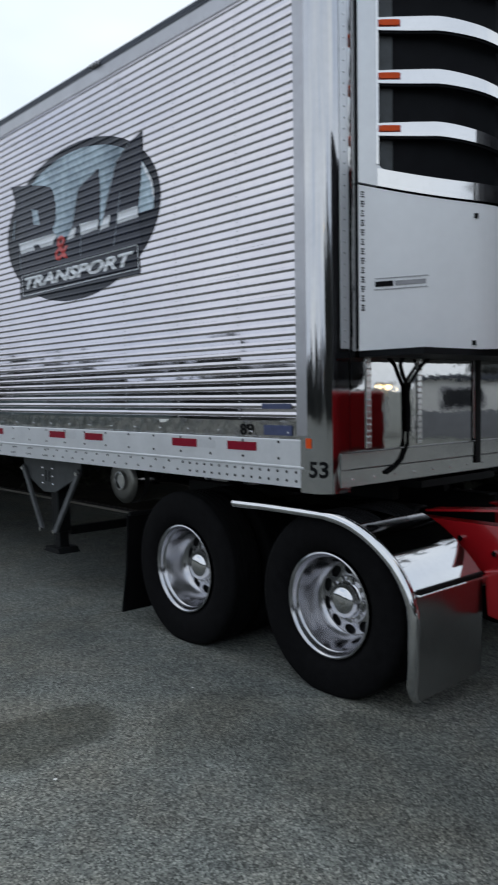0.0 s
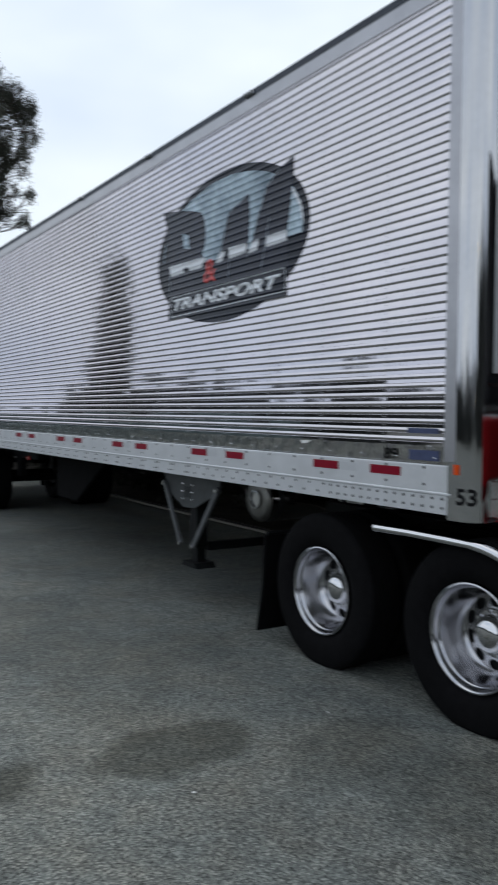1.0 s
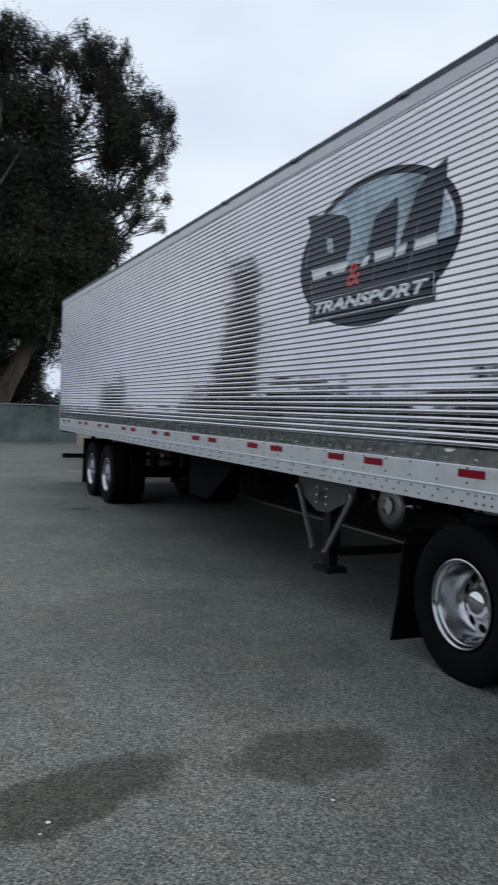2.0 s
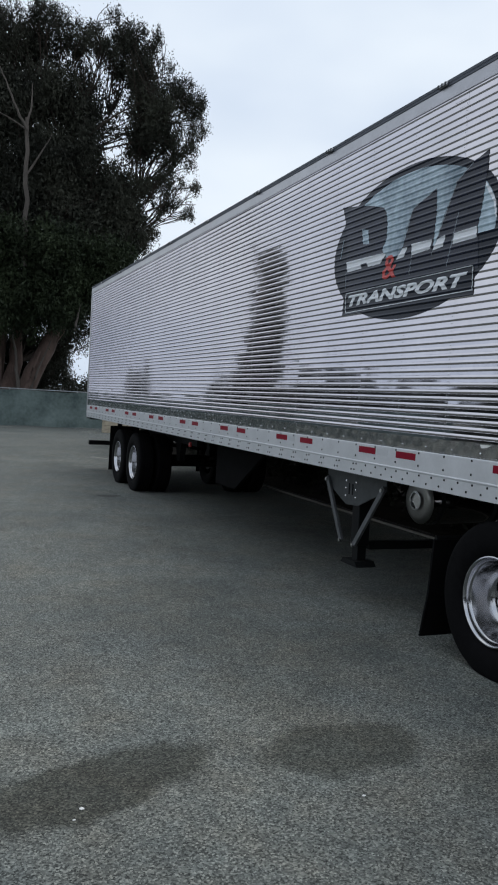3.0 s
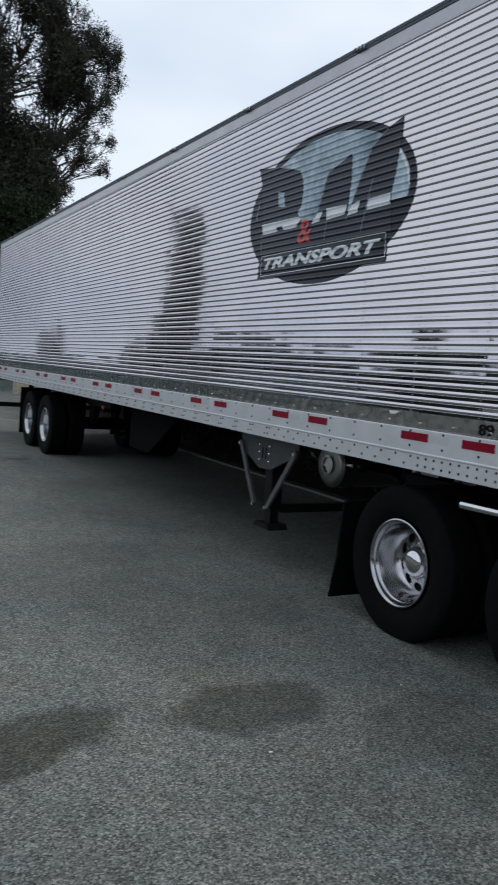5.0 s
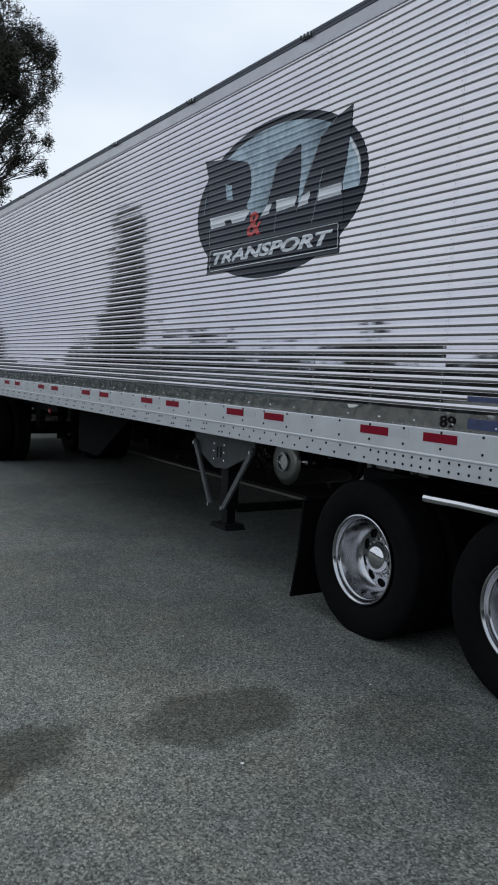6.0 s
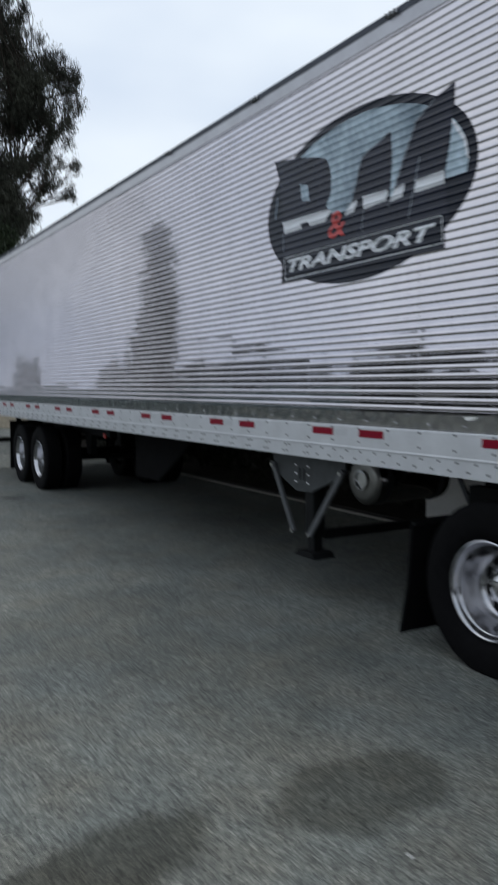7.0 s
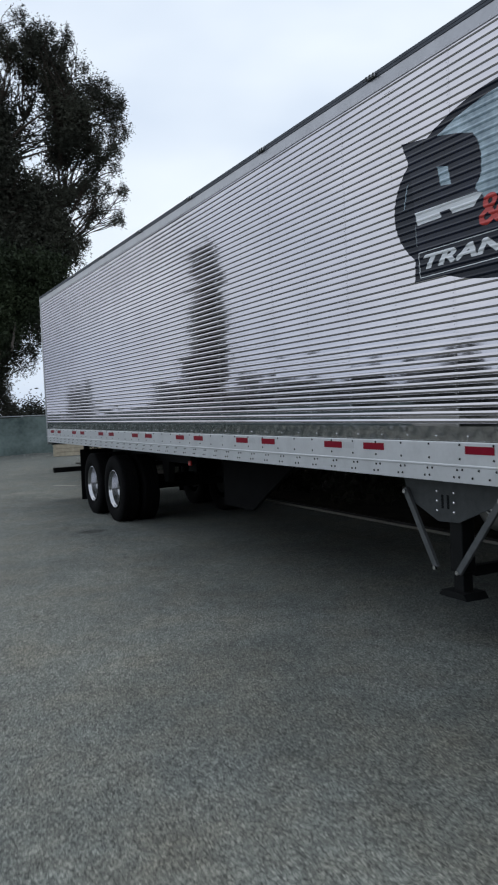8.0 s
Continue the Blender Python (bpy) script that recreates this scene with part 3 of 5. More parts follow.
# ---- the painted sign on the side: vinyl that follows the flutes ----
def vinyl(poly, layer, mat, name, label="", tri=True):
    """A flat outline in y and z laid on to the fluted side, layer by layer."""
    bm = bmesh.new()
    if isinstance(poly, bmesh.types.BMesh):
        bm.free()
        bm = poly
    else:
        vs = [bm.verts.new((0, y, z)) for y, z in poly]
        if tri:
            for a, b, c in geometry.tessellate_polygon([[Vector((y, z, 0)) for y, z in poly]]):
                bm.faces.new((vs[a], vs[b], vs[c]))
        else:
            bm.faces.new(vs)
    zs = [v.co.z for v in bm.verts]
    for z in rib_levels(min(zs), max(zs)):
        bmesh.ops.bisect_plane(bm, geom=bm.verts[:] + bm.edges[:] + bm.faces[:], plane_co=(0, 0, z), plane_no=(0, 0, 1))
    for v in bm.verts:
        v.co.x = rib_out(v.co.z) - 0.0012 - 0.0007 * layer
    bm.normal_update()
    bmesh.ops.reverse_faces(bm, faces=[f for f in bm.faces if f.normal.x > 0])
    return tpart(name, bm, mat, label)


def ellipse(cy, cz, ry, rz, turn=0.0, n=56):
    c, s = math.cos(radians(turn)), math.sin(radians(turn))
    return [(cy + c * ry * math.cos(a) - s * rz * math.sin(a), cz + s * ry * math.cos(a) + c * rz * math.sin(a)) for a in (2 * math.pi * k / n for k in range(n))]

vinyl(ellipse(2.545, 3.028, 1.150, 0.592), 0, M_DECAL_BLACK, "sign_ground", "black oval of the painted company sign", False)
upper = [(3.44, 2.935)] + [(y, z) for y, z in ellipse(2.545, 3.028, 1.075, 0.532, 0, 80) if z > 2.93 and y < 3.44]
vinyl(upper, 1, M_DECAL_BLUE, "sign_sky", "pale blue upper half of the sign", False)
vinyl([(3.587, 3.504), (3.50, 3.490), (3.289, 3.461), (3.038, 3.408), (2.882, 3.362), (2.837, 3.30), (2.814, 3.212), (2.818, 3.095), (2.877, 3.02), (2.80, 2.95), (2.68, 2.71), (3.44, 2.70), (3.475, 3.10), (3.519, 3.349)], 2, M_DECAL_DARK, "sign_letterform", "charcoal block of the sign")
vinyl([(2.74, 2.71), (2.654, 2.906), (2.575, 2.985), (2.452, 3.27), (2.158, 3.359), (2.143, 3.175), (2.155, 2.995), (2.20, 2.71)], 2.35, M_DECAL_DARK, "sign_letterform", "charcoal block of the sign")
vinyl([(2.25, 2.71), (2.177, 2.875), (2.037, 3.156), (1.919, 3.353), (1.789, 3.432), (1.592, 3.489), (1.591, 3.379), (1.621, 3.137), (1.655, 2.991), (1.62, 2.71)], 2.7, M_DECAL_DARK, "sign_letterform", "charcoal block of the sign")
vinyl([(3.22, 3.248), (3.118, 3.225), (3.092, 3.102), (3.192, 3.117)], 3, M_DECAL_BLUE, "sign_opening")
for poly in ([(3.463, 3.001), (2.857, 2.991), (2.813, 2.977), (2.893, 2.911), (3.089, 2.913), (3.109, 2.950), (3.208, 2.950), (3.195, 2.913), (3.441, 2.910)],
             [(2.575, 2.985), (2.501, 2.986), (2.544, 2.916), (2.652, 2.910)], [(2.445, 2.999), (2.176, 2.990), (2.198, 2.924), (2.438, 2.913)],
             [(2.114, 2.981), (2.013, 2.995), (2.04, 2.917), (2.168, 2.908)], [(1.913, 2.990), (1.663, 2.995), (1.661, 2.920), (1.927, 2.916)]):
    vinyl(poly, 3.4, M_DECAL_WHITE, "sign_band", "white band of the sign")
vinyl([(1.640, 3.315), (1.565, 3.240), (1.49, 3.140), (1.466, 3.02), (1.480, 3.02), (1.512, 3.130), (1.578, 3.215)], 2, M_DECAL_WHITE, "sign_highlight")
vinyl([(3.585, 3.05), (3.575, 3.05), (3.545, 3.17), (3.525, 3.22), (3.552, 3.18)], 2, M_DECAL_BLUE, "sign_highlight")
# thin pale edges of the dark blocks
for a, b in (((2.652, 2.908), (2.456, 3.262)), ((2.452, 3.272), (2.18, 3.352)), ((2.175, 2.878), (1.923, 3.345)), ((1.917, 3.355), (1.75, 3.442)), ((2.455, 2.765), (2.436, 2.91)), ((1.982, 2.770), (1.880, 3.13)), ((3.452, 2.77), (3.463, 2.92))):
    d = Vector((b[0] - a[0], b[1] - a[1])).normalized() * 0.0032
    vinyl([(a[0] - d.y, a[1] + d.x), (b[0] - d.y, b[1] + d.x), (b[0] + d.y, b[1] - d.x), (a[0] + d.y, a[1] - d.x)], 3, M_DECAL_GREY, "sign_line")
# red sign between the blocks
bm = text_mesh("&", 0.2, 0.1, 0.003)
a0, a1, b0, b1 = extent(bm)
for v in bm.verts:
    v.co = (0, 2.848 - (v.co.x - a0) / (a1 - a0) * 0.205, 2.772 + (v.co.y - b0) / (b1 - b0) * 0.188)
vinyl(bm, 5, M_DECAL_RED, "sign_ampersand", "red ampersand of the sign")
# banner and its word
vinyl([(3.485, 2.530), (1.655, 2.530), (1.665, 2.745), (3.47, 2.735)], 4, M_DECAL_BLACK, "sign_banner", "black banner of the sign")
for a, b in (((3.436, 2.722), (1.678, 2.732)), ((1.678, 2.732), (1.668, 2.568)), ((1.668, 2.568), (3.426, 2.552)), ((3.426, 2.552), (3.436, 2.722))):
    d = Vector((b[0] - a[0], b[1] - a[1])).normalized() * 0.003
    vinyl([(a[0] - d.y, a[1] + d.x), (b[0] - d.y, b[1] + d.x), (b[0] + d.y, b[1] - d.x), (a[0] + d.y, a[1] - d.x)], 5, M_DECAL_WHITE, "sign_line")
bm = text_mesh("TRANSPORT", 0.15, 0.30, 0.0062)
a0, a1, b0, b1 = extent(bm)
for v in bm.verts:
    v.co = (0, 3.385 - (v.co.x - a0) / (a1 - a0) * 1.66, 2.602 + (v.co.y - b0) / (b1 - b0) * 0.098)
vinyl(bm, 5, M_DECAL_WHITE, "sign_word", "white slanted word TRANSPORT")

# ---- reefer unit on the nose ----
unit = empty("refrigeration_unit", "white and chrome trailer refrigeration unit with black louvres", "cooling unit", (1.3, -0.3, 1.9))
UX, UY = (0.255, 0.851), (-0.085, -0.619)
CH = Vector((UX[1] - UX[0], UY[1] - UY[0], 0))
CH_LEN, TURN = CH.length, 0.17
CH_D = CH.normalized()
CH_N = Vector((CH_D.y, -CH_D.x, 0))


def upart(name, bm, mat, label="", parent=None, smooth=False):
    if parent is None:
        ob = part(name, bm, mat, unit, label, smooth)
        ob.matrix_parent_inverse = Matrix.Translation((-1.3, 0.3, -1.9))
        return ob
    return part(name, bm, mat, parent, label, smooth)


def plan_at(u, off=0.0):
    """A place along the unit's front, u metres from its edge at the wall: the slanted cheek, a rounded turn, the flat face."""
    if u < CH_LEN - TURN:
        p = Vector((UX[0], UY[0], 0)) + CH_D * u
        n = CH_N
    elif u < CH_LEN + TURN:
        f = (u - CH_LEN + TURN) / (2 * TURN)
        a, b, c = Vector((UX[0], UY[0], 0)) + CH_D * (CH_LEN - TURN), Vector((UX[1], UY[1], 0)), Vector((UX[1] + TURN, UY[1], 0))
        p = a * (1 - f) ** 2 + b * 2 * f * (1 - f) + c * f * f
        n = (CH_N * (1 - f) + Vector((0, -1, 0)) * f).normalized()
    else:
        p = Vector((UX[1] + u - CH_LEN, UY[1], 0))
        n = Vector((0, -1, 0))
    p = p + n * off
    return p.x, p.y


def band(u0, u1, z_low, z_high, off0, off1, n=24):
    """A piece that follows the unit's front between two heights (given as functions of u) and two depths."""
    bm = bmesh.new()
    cols = []
    for k in range(n + 1):
        u = u0 + (u1 - u0) * k / n
        lo, hi = z_low(u), z_high(u)
        a, b = plan_at(u, off0), plan_at(u, off1)
        cols.append([bm.verts.new((*a, lo)), bm.verts.new((*b, lo)), bm.verts.new((*b, hi)), bm.verts.new((*a, hi))])
    for p, q in zip(cols, cols[1:]):
        for k in range(4):
            j = (k + 1) % 4
            bm.faces.new((p[k], p[j], q[j], q[k]))
    bm.faces.new(cols[0])
    bm.faces.new(list(reversed(cols[-1])))
    bmesh.ops.recalc_face_normals(bm, faces=bm.faces)
    return bm


U_END = CH_LEN + 1.16


def seam(u):
    return 2.836 - 0.215 * u + 0.07 * min(u, 1.0) ** 2


bm = extrude_poly([plan_at(u, -0.045) for u in (0.03, 0.3, CH_LEN, CH_LEN + 1.13)] + [(WIDE - UX[0] - 0.05, UY[0]), (UX[0] + 0.02, UY[0])], "z", 1.95, 4.05)
upart("housing", bm, M_BLACK, "black inner housing")
upart("gasket", band(-0.022, -0.002, lambda u: 1.93, lambda u: 4.05, -0.03, -0.004, 2), M_BLACK, "black rubber gasket")
upart("lower_panel", band(0.0, U_END, lambda u: 1.920, lambda u: seam(u) - 0.007, -0.03, 0.0, 60), M_WHITE, "white lower panel")
upart("grille_frame", band(0.0, 0.105, lambda u: seam(u) + 0.005, lambda u: 4.05, -0.03, 0.004, 6), M_SATIN, "satin silver grille frame")
upart("grille_frame", band(0.105, U_END, lambda u: seam(u) + 0.005, lambda u: seam(u) + 0.10, -0.03, 0.006, 60), M_CHROME, "polished grille frame", smooth=False)
upart("grille_bead", band(0.098, 0.112, lambda u: seam(u) + 0.12, lambda u: 4.05, 0.002, 0.012, 3), M_CHROME, "bright rounded grille edge")
upart("grille_corner", band(0.104, 0.150, lambda u: seam(u) + 0.099, lambda u: seam(u) + 0.099 + 0.046 * (1 - math.sqrt(max(0.0, 1 - ((0.150 - u) / 0.046) ** 2))) + 0.0005, -0.03, 0.005, 8), M_SATIN)
for k in range(4):
    def mid(u, k=k):
        return 3.119 + 0.279 * k - 0.005 * (u - 0.1) - 0.40 * max(0.0, (u - 0.42)) ** 1.5

    def half(u):
        return 0.030 + 0.008 * math.sin(math.pi * min(1.0, max(0.0, u / 0.8)))
    louvre = upart("louvre", band(0.105, CH_LEN + 0.5, lambda u: mid(u) - half(u), lambda u: mid(u) + half(u), -0.03, 0.014, 60), M_CHROME, "polished curved louvre")
    upart("bezel", band(0.110, 0.232, lambda u: mid(u) - 0.016, lambda u: mid(u) + 0.020, 0.010, 0.0155, 6), M_REDLENS, "dark lamp bezel", louvre)

    def lens(u):
        return 0.015 * min(1.0, math.sqrt(max(0.0, 1 - (abs(u - 0.170) / 0.0575) ** 6)) + 0.15)
    upart("lamp", band(0.114, 0.226, lambda u: mid(u) + 0.003 - lens(u), lambda u: mid(u) + 0.003 + lens(u), 0.010, 0.026, 16), M_ORANGE, "orange marker lamp", louvre)
    # solid black strip paints the shadow line below the louvre
    upart("louvre_shade_strip", band(0.105, CH_LEN + 0.5, lambda u: mid(u) - half(u) - 0.012, lambda u: mid(u) - half(u), -0.03, 0.004, 30), M_BLACK, "", louvre)
upart("grille_cheek", band(0.106, 0.195, lambda u: seam(u) + 0.10, lambda u: 4.05, -0.044, -0.030, 4), M_GREYSTEEL, "grey grille cheek")
upart("underside", box(UX[0], WIDE - UX[0], UY[1] + 0.1, UY[0], 1.885, 1.920), M_BLACK)
for k in range(13):
    z = 2.775 - 0.0515 * k
    for dz, wide in ((-0.0125, (1.0, 0.6, 0.9)[k % 3]), (0.0, (0.7, 1.0, 0.5)[k % 3]), (0.0125, (0.9, 1.0, 0.7)[k % 3])):
        upart("code_mark", band(0.022 - 0.010 * wide, 0.022 + 0.010 * wide, lambda u: z + dz - 0.0038, lambda u: z + dz + 0.0038, 0.0005, 0.0025, 2), M_INK)
for z0, z1, u0, u1, m in ((2.318, 2.323, 0.09, 0.385, M_TOPRAIL), (2.258, 2.263, 0.085, 0.38, M_TOPRAIL), (2.276, 2.305, 0.09, 0.19, M_INK), (2.278, 2.303, 0.20, 0.37, M_TOPRAIL)):
    upart("maker_badge", band(u0, u1, lambda u: z0 + 0.06 * (u - 0.2), lambda u: z1 + 0.06 * (u - 0.2), 0.0005, 0.0028, 8), m, "grey maker badge")
for u, z in ((0.648, 2.65), (0.638, 1.955)):
    upart("latch", band(u - 0.011, u + 0.011, lambda q: z - 0.013, lambda q: z + 0.013, 0.0, 0.008, 2), M_FRAME)

# hoses under the unit
for pts, r in (([(0.60, -0.13, 1.90), (0.617, -0.09, 1.846), (0.643, -0.087, 1.791), (0.688, -0.087, 1.724), (0.693, -0.087, 1.60), (0.696, -0.087, 1.466), (0.687, -0.087, 1.376), (0.631, -0.087, 1.289), (0.568, -0.087, 1.249), (0.489, -0.087, 1.220)], 0.0125),
               ([(0.86, -0.13, 1.90), (0.83, -0.09, 1.846), (0.772, -0.087, 1.797), (0.712, -0.087, 1.735), (0.706, -0.087, 1.60), (0.705, -0.087, 1.45)], 0.011)):
    upart("hose", tube(pts, r, 8), M_RUBBER, "black hanging hose", smooth=True)


# ---- wheels ----
def wheel_meshes():
    """A dual-truck wheel: tyre, deep polished rim with round hand holes, hub cover and nuts. The outer face points to -x."""
    R, W = 0.528, 0.285
    prof = [(0.055, 0.300), (0.035, 0.305), (0.018, 0.33), (0.004, 0.37), (0.0, 0.42), (0.004, 0.470), (0.012, 0.500), (0.022, 0.518), (0.036, R - 0.001)]
    tread = []
    for k in range(5):
        a = 0.042 + k * 0.041
        tread += [(a, R), (a + 0.029, R), (a + 0.031, R - 0.012), (a + 0.038, R - 0.012)]
    prof += tread
    prof += [(W - x, r) for x, r in reversed(prof[:9])]
    tb = lathe(prof, 120)
    for v in tb.verts:  # the loaded tyre flattens softly where it stands on the ground
        sunk = -0.490 - v.co.z
        if sunk > 0:
            v.co.z = -0.490 - 0.0238 * (1 - math.exp(-sunk / 0.0215))
            v.co.x += (-0.006 if v.co.x < W / 2 else 0.006) * min(1.0, sunk / 0.03)
    tyre = to_mesh(tb, "tyre", M_RUBBER, True)
    rim = bmesh.new()
    lathe([(0.060, 0.288), (0.026, 0.292), (0.020, 0.300), (0.014, 0.300), (0.012, 0.292), (0.020, 0.284), (0.035, 0.279), (0.055, 0.275), (0.062, 0.268), (0.100, 0.262), (0.140, 0.254), (0.175, 0.244), (0.200, 0.231), (0.215, 0.219), (0.222, 0.212)], 64, rim)
    rimm = to_mesh(rim, "rim", M_RIM, True)
    # disc with ten hand holes
    disc = bmesh.new()
    n = 10
    for k in range(n):
        a0 = 2 * math.pi * k / n
        hole = [(0.178 + 0.031 * math.cos(t), a0 + 0.041 / 0.176 * math.sin(t)) for t in (2 * math.pi * j / 12 for j in range(12))]
        da = math.pi / n
        square = [(0.217, a0 - da), (0.217, a0), (0.217, a0 + da), (0.176, a0 + da), (0.138, a0 + da), (0.138, a0), (0.138, a0 - da), (0.176, a0 - da)]

        def v3(p, x):
            return (x, p[0] * math.sin(p[1]), p[0] * math.cos(p[1]))
        depth = {0.217: 0.220, 0.176: 0.213, 0.138: 0.206}
        ov = [disc.verts.new(v3(p, depth[p[0]])) for p in square]
        hv = [disc.verts.new(v3(p, 0.213 + (p[0] - 0.176) * 0.18)) for p in hole]
        hb = [disc.verts.new(v3(p, 0.240)) for p in hole]
        edges = [disc.edges.new((ov[i], ov[(i + 1) % 8])) for i in range(8)] + [disc.edges.new((hv[i], hv[(i + 1) % 12])) for i in range(12)]
        bmesh.ops.triangle_fill(disc, edges=edges, use_beauty=True)
        for i in range(12):
            disc.faces.new((hv[i], hv[(i + 1) % 12], hb[(i + 1) % 12], hb[i]))
    bmesh.ops.remove_doubles(disc, verts=disc.verts, dist=1e-4)
    bmesh.ops.recalc_face_normals(disc, faces=disc.faces)
    lathe([(0.206, 0.138), (0.200, 0.132), (0.200, 0.075)], 40, disc)
    discm = to_mesh(disc, "wheel_disc", M_RIM, True)
    back = to_mesh(lathe([(0.243, 0.222), (0.246, 0.0)], 32), "brake_drum", M_FRAME, False)
    cap = to_mesh(lathe([(0.201, 0.108), (0.186, 0.108), (0.182, 0.103), (0.160, 0.100), (0.142, 0.094), (0.128, 0.080), (0.118, 0.060), (0.112, 0.033), (0.110, 0.0)], 48), "hub_cap", M_CHROME, True)
    nut = bmesh.new()
    lathe([(0.203, 0.014), (0.186, 0.014), (0.178, 0.010), (0.177, 0.0)], 8, nut)
    nutm = to_mesh(nut, "nut", M_CHROME, True)
    return tyre, rimm, discm, back, cap, nutm


WHEEL = wheel_meshes()


def add_wheel(parent, inv, x, y, z, flip=False, full=True):
    """An outer wheel (full) or a plain inner one, under a vehicle."""
    tyre, rimm, discm, back, cap, nutm = WHEEL
    w = new("wheel", rimm)
    w.parent = parent
    w.matrix_parent_inverse = inv
    w.matrix_basis = pose(x, y, z, 0, 0, 180 if flip else 0)
    tagged(w, "polished deep-dish truck wheel")
    t = new("tyre", tyre)
    t.parent = w
    tagged(t, "black rubber tyre")
    b = new("brake_drum", back)
    b.parent = w
    if full:
        for nm, me in (("disc", discm), ("hub_cap", cap)):
            o = new(nm, me)
            o.parent = w
        for k in range(10):
            o = new("nut", nutm)
            o.parent = w
            a = 2 * math.pi * (k + 0.5) / 10
            o.location = (0, 0.122 * math.sin(a), 0.122 * math.cos(a))
    return w


# ---- trailer running gear ----
for y in (11.22, 12.46):
    for x, f, full in ((0.07, False, True), (0.40, False, False), (WIDE - 0.07, True, True), (WIDE - 0.40, True, False)):
        add_wheel(trailer, trailer_shift, x, y, 0.500, f, full)
    tpart("axle", tube([(0.35, y, 0.51), (WIDE - 0.35, y, 0.51)], 0.065, 14), M_FRAME, smooth=True)
for x in (0.80, WIDE - 0.80):
    tpart("slider_rail", box(x - 0.05, x + 0.05, 9.6, 13.4, 0.92, 1.10, 0.005), M_FRAME)
    for y in (11.22, 12.46):
        tpart("hanger", extrude_poly([(y - 0.75, 0.93), (y - 0.45, 0.93), (y - 0.52, 0.60), (y - 0.68, 0.60)], "x", x - 0.05, x + 0.05), M_FRAME)
        tpart("air_spring", lathe([(0, 0.001), (0, 0.12), (0.05, 0.135), (0.12, 0.12), (0.18, 0.135), (0.25, 0.12), (0.25, 0.001)], 18), M_RUBBER).matrix_basis = pose(x, y + 0.35, 0.66, 0, -90, 0)
for k in range(48):
    y = 0.45 + 0.305 * k
    tpart("cross_member", box(0.03, WIDE - 0.03, y - 0.03, y + 0.03, 1.168, 1.26), M_FRAME)
for x in (0.06, WIDE - 0.66):
    bm = extrude_poly([(13.09, 1.07), (13.11, 1.07), (13.14, 0.17), (13.12, 0.17)], "x", x, x + 0.60)
    tpart("mudflap", bm, M_FLAP, "black rubber mudflap")
tpart("underride_guard", box(0.05, WIDE - 0.05, 15.22, 15.32, 0.53, 0.63, 0.008), M_FRAME, "black steel underride guard")
for x in (0.75, WIDE - 0.75):
    tpart("guard_strut", box(x - 0.05, x + 0.05, 15.24, 15.30, 0.63, 1.10, 0.005), M_FRAME)
tpart("slanted_panel", extrude_poly([(6.05, 1.16), (7.93, 1.16), (7.93, 0.52), (7.17, 0.52)], "x", 0.50, 0.54), M_FLAP, "black slanted panel")
tpart("side_lamp", box(0.16, 0.19, 8.17, 8.24, 1.01, 1.075, 0.008), M_REDLENS, "small red side lamp")

# landing gear
for x in (0.20, WIDE - 0.32):
    leg = tpart("landing_leg", box(x + 0.02, x + 0.14, 3.35, 3.48, 0.48, 1.16, 0.006), M_FRAME, "dark steel landing leg")
    part("inner_leg", box(x + 0.035, x + 0.125, 3.365, 3.465, 0.34, 0.485, 0.004), M_FRAME, leg)
    part("foot", extrude_poly([(3.27, 0.30), (3.57, 0.30), (3.53, 0.345), (3.31, 0.345)], "x", x - 0.02, x + 0.18), M_FRAME, leg)
    plate = extrude_poly([(3.97, 1.168), (2.90, 1.168), (2.90, 1.03), (3.36, 0.842), (3.57, 0.832), (3.90, 0.97)], "x", x, x + 0.012)
    tpart("gusset_plate", plate, M_GREYSTEEL, "grey steel gusset plate")
    for a, b in (((3.92, 1.05), (3.585, 0.495)), ((2.90, 1.06), (3.345, 0.495))):
        ang = math.atan2(b[1] - a[1], b[0] - a[0])
        nx, nz = -math.sin(ang) * 0.024, math.cos(ang) * 0.024
        bm = extrude_poly([(a[0] + nx, a[1] + nz), (b[0] + nx, b[1] + nz), (b[0] - nx, b[1] - nz), (a[0] - nx, a[1] - nz)], "x", x - 0.03, x - 0.006)
        brace = tpart("brace", bm, M_BRACE, "grey steel brace")
        for q in (b, (a[0] * 0.96 + b[0] * 0.04, a[1] * 0.96 + b[1] * 0.04)):
            part("bolt", tube([(x - 0.046, q[0], q[1]), (x - 0.028, q[0], q[1])], 0.017, 8), M_ALU, brace)
    for dy in (-0.03, 0.03):
        part("slot", box(x - 0.002, x + 0.001, 3.49 + dy - 0.012, 3.49 + dy + 0.012, 0.93, 1.03), M_BLACK, leg)
    me = studs([(x, 3.49 + dy, 0.99 + dz) for dy in (-0.095, 0.085) for dz in (-0.08, -0.01, 0.06)], 0.014, 0.012, (-1, 0, 0))
    me.materials.append(M_ALU)
    tagged(tpart("bolts", me, M_ALU), "bright bolt heads", kind="stuff")
tpart("cross_brace", box(0.36, WIDE - 0.32, 3.37, 3.44, 0.44, 0.515, 0.006), M_FRAME)

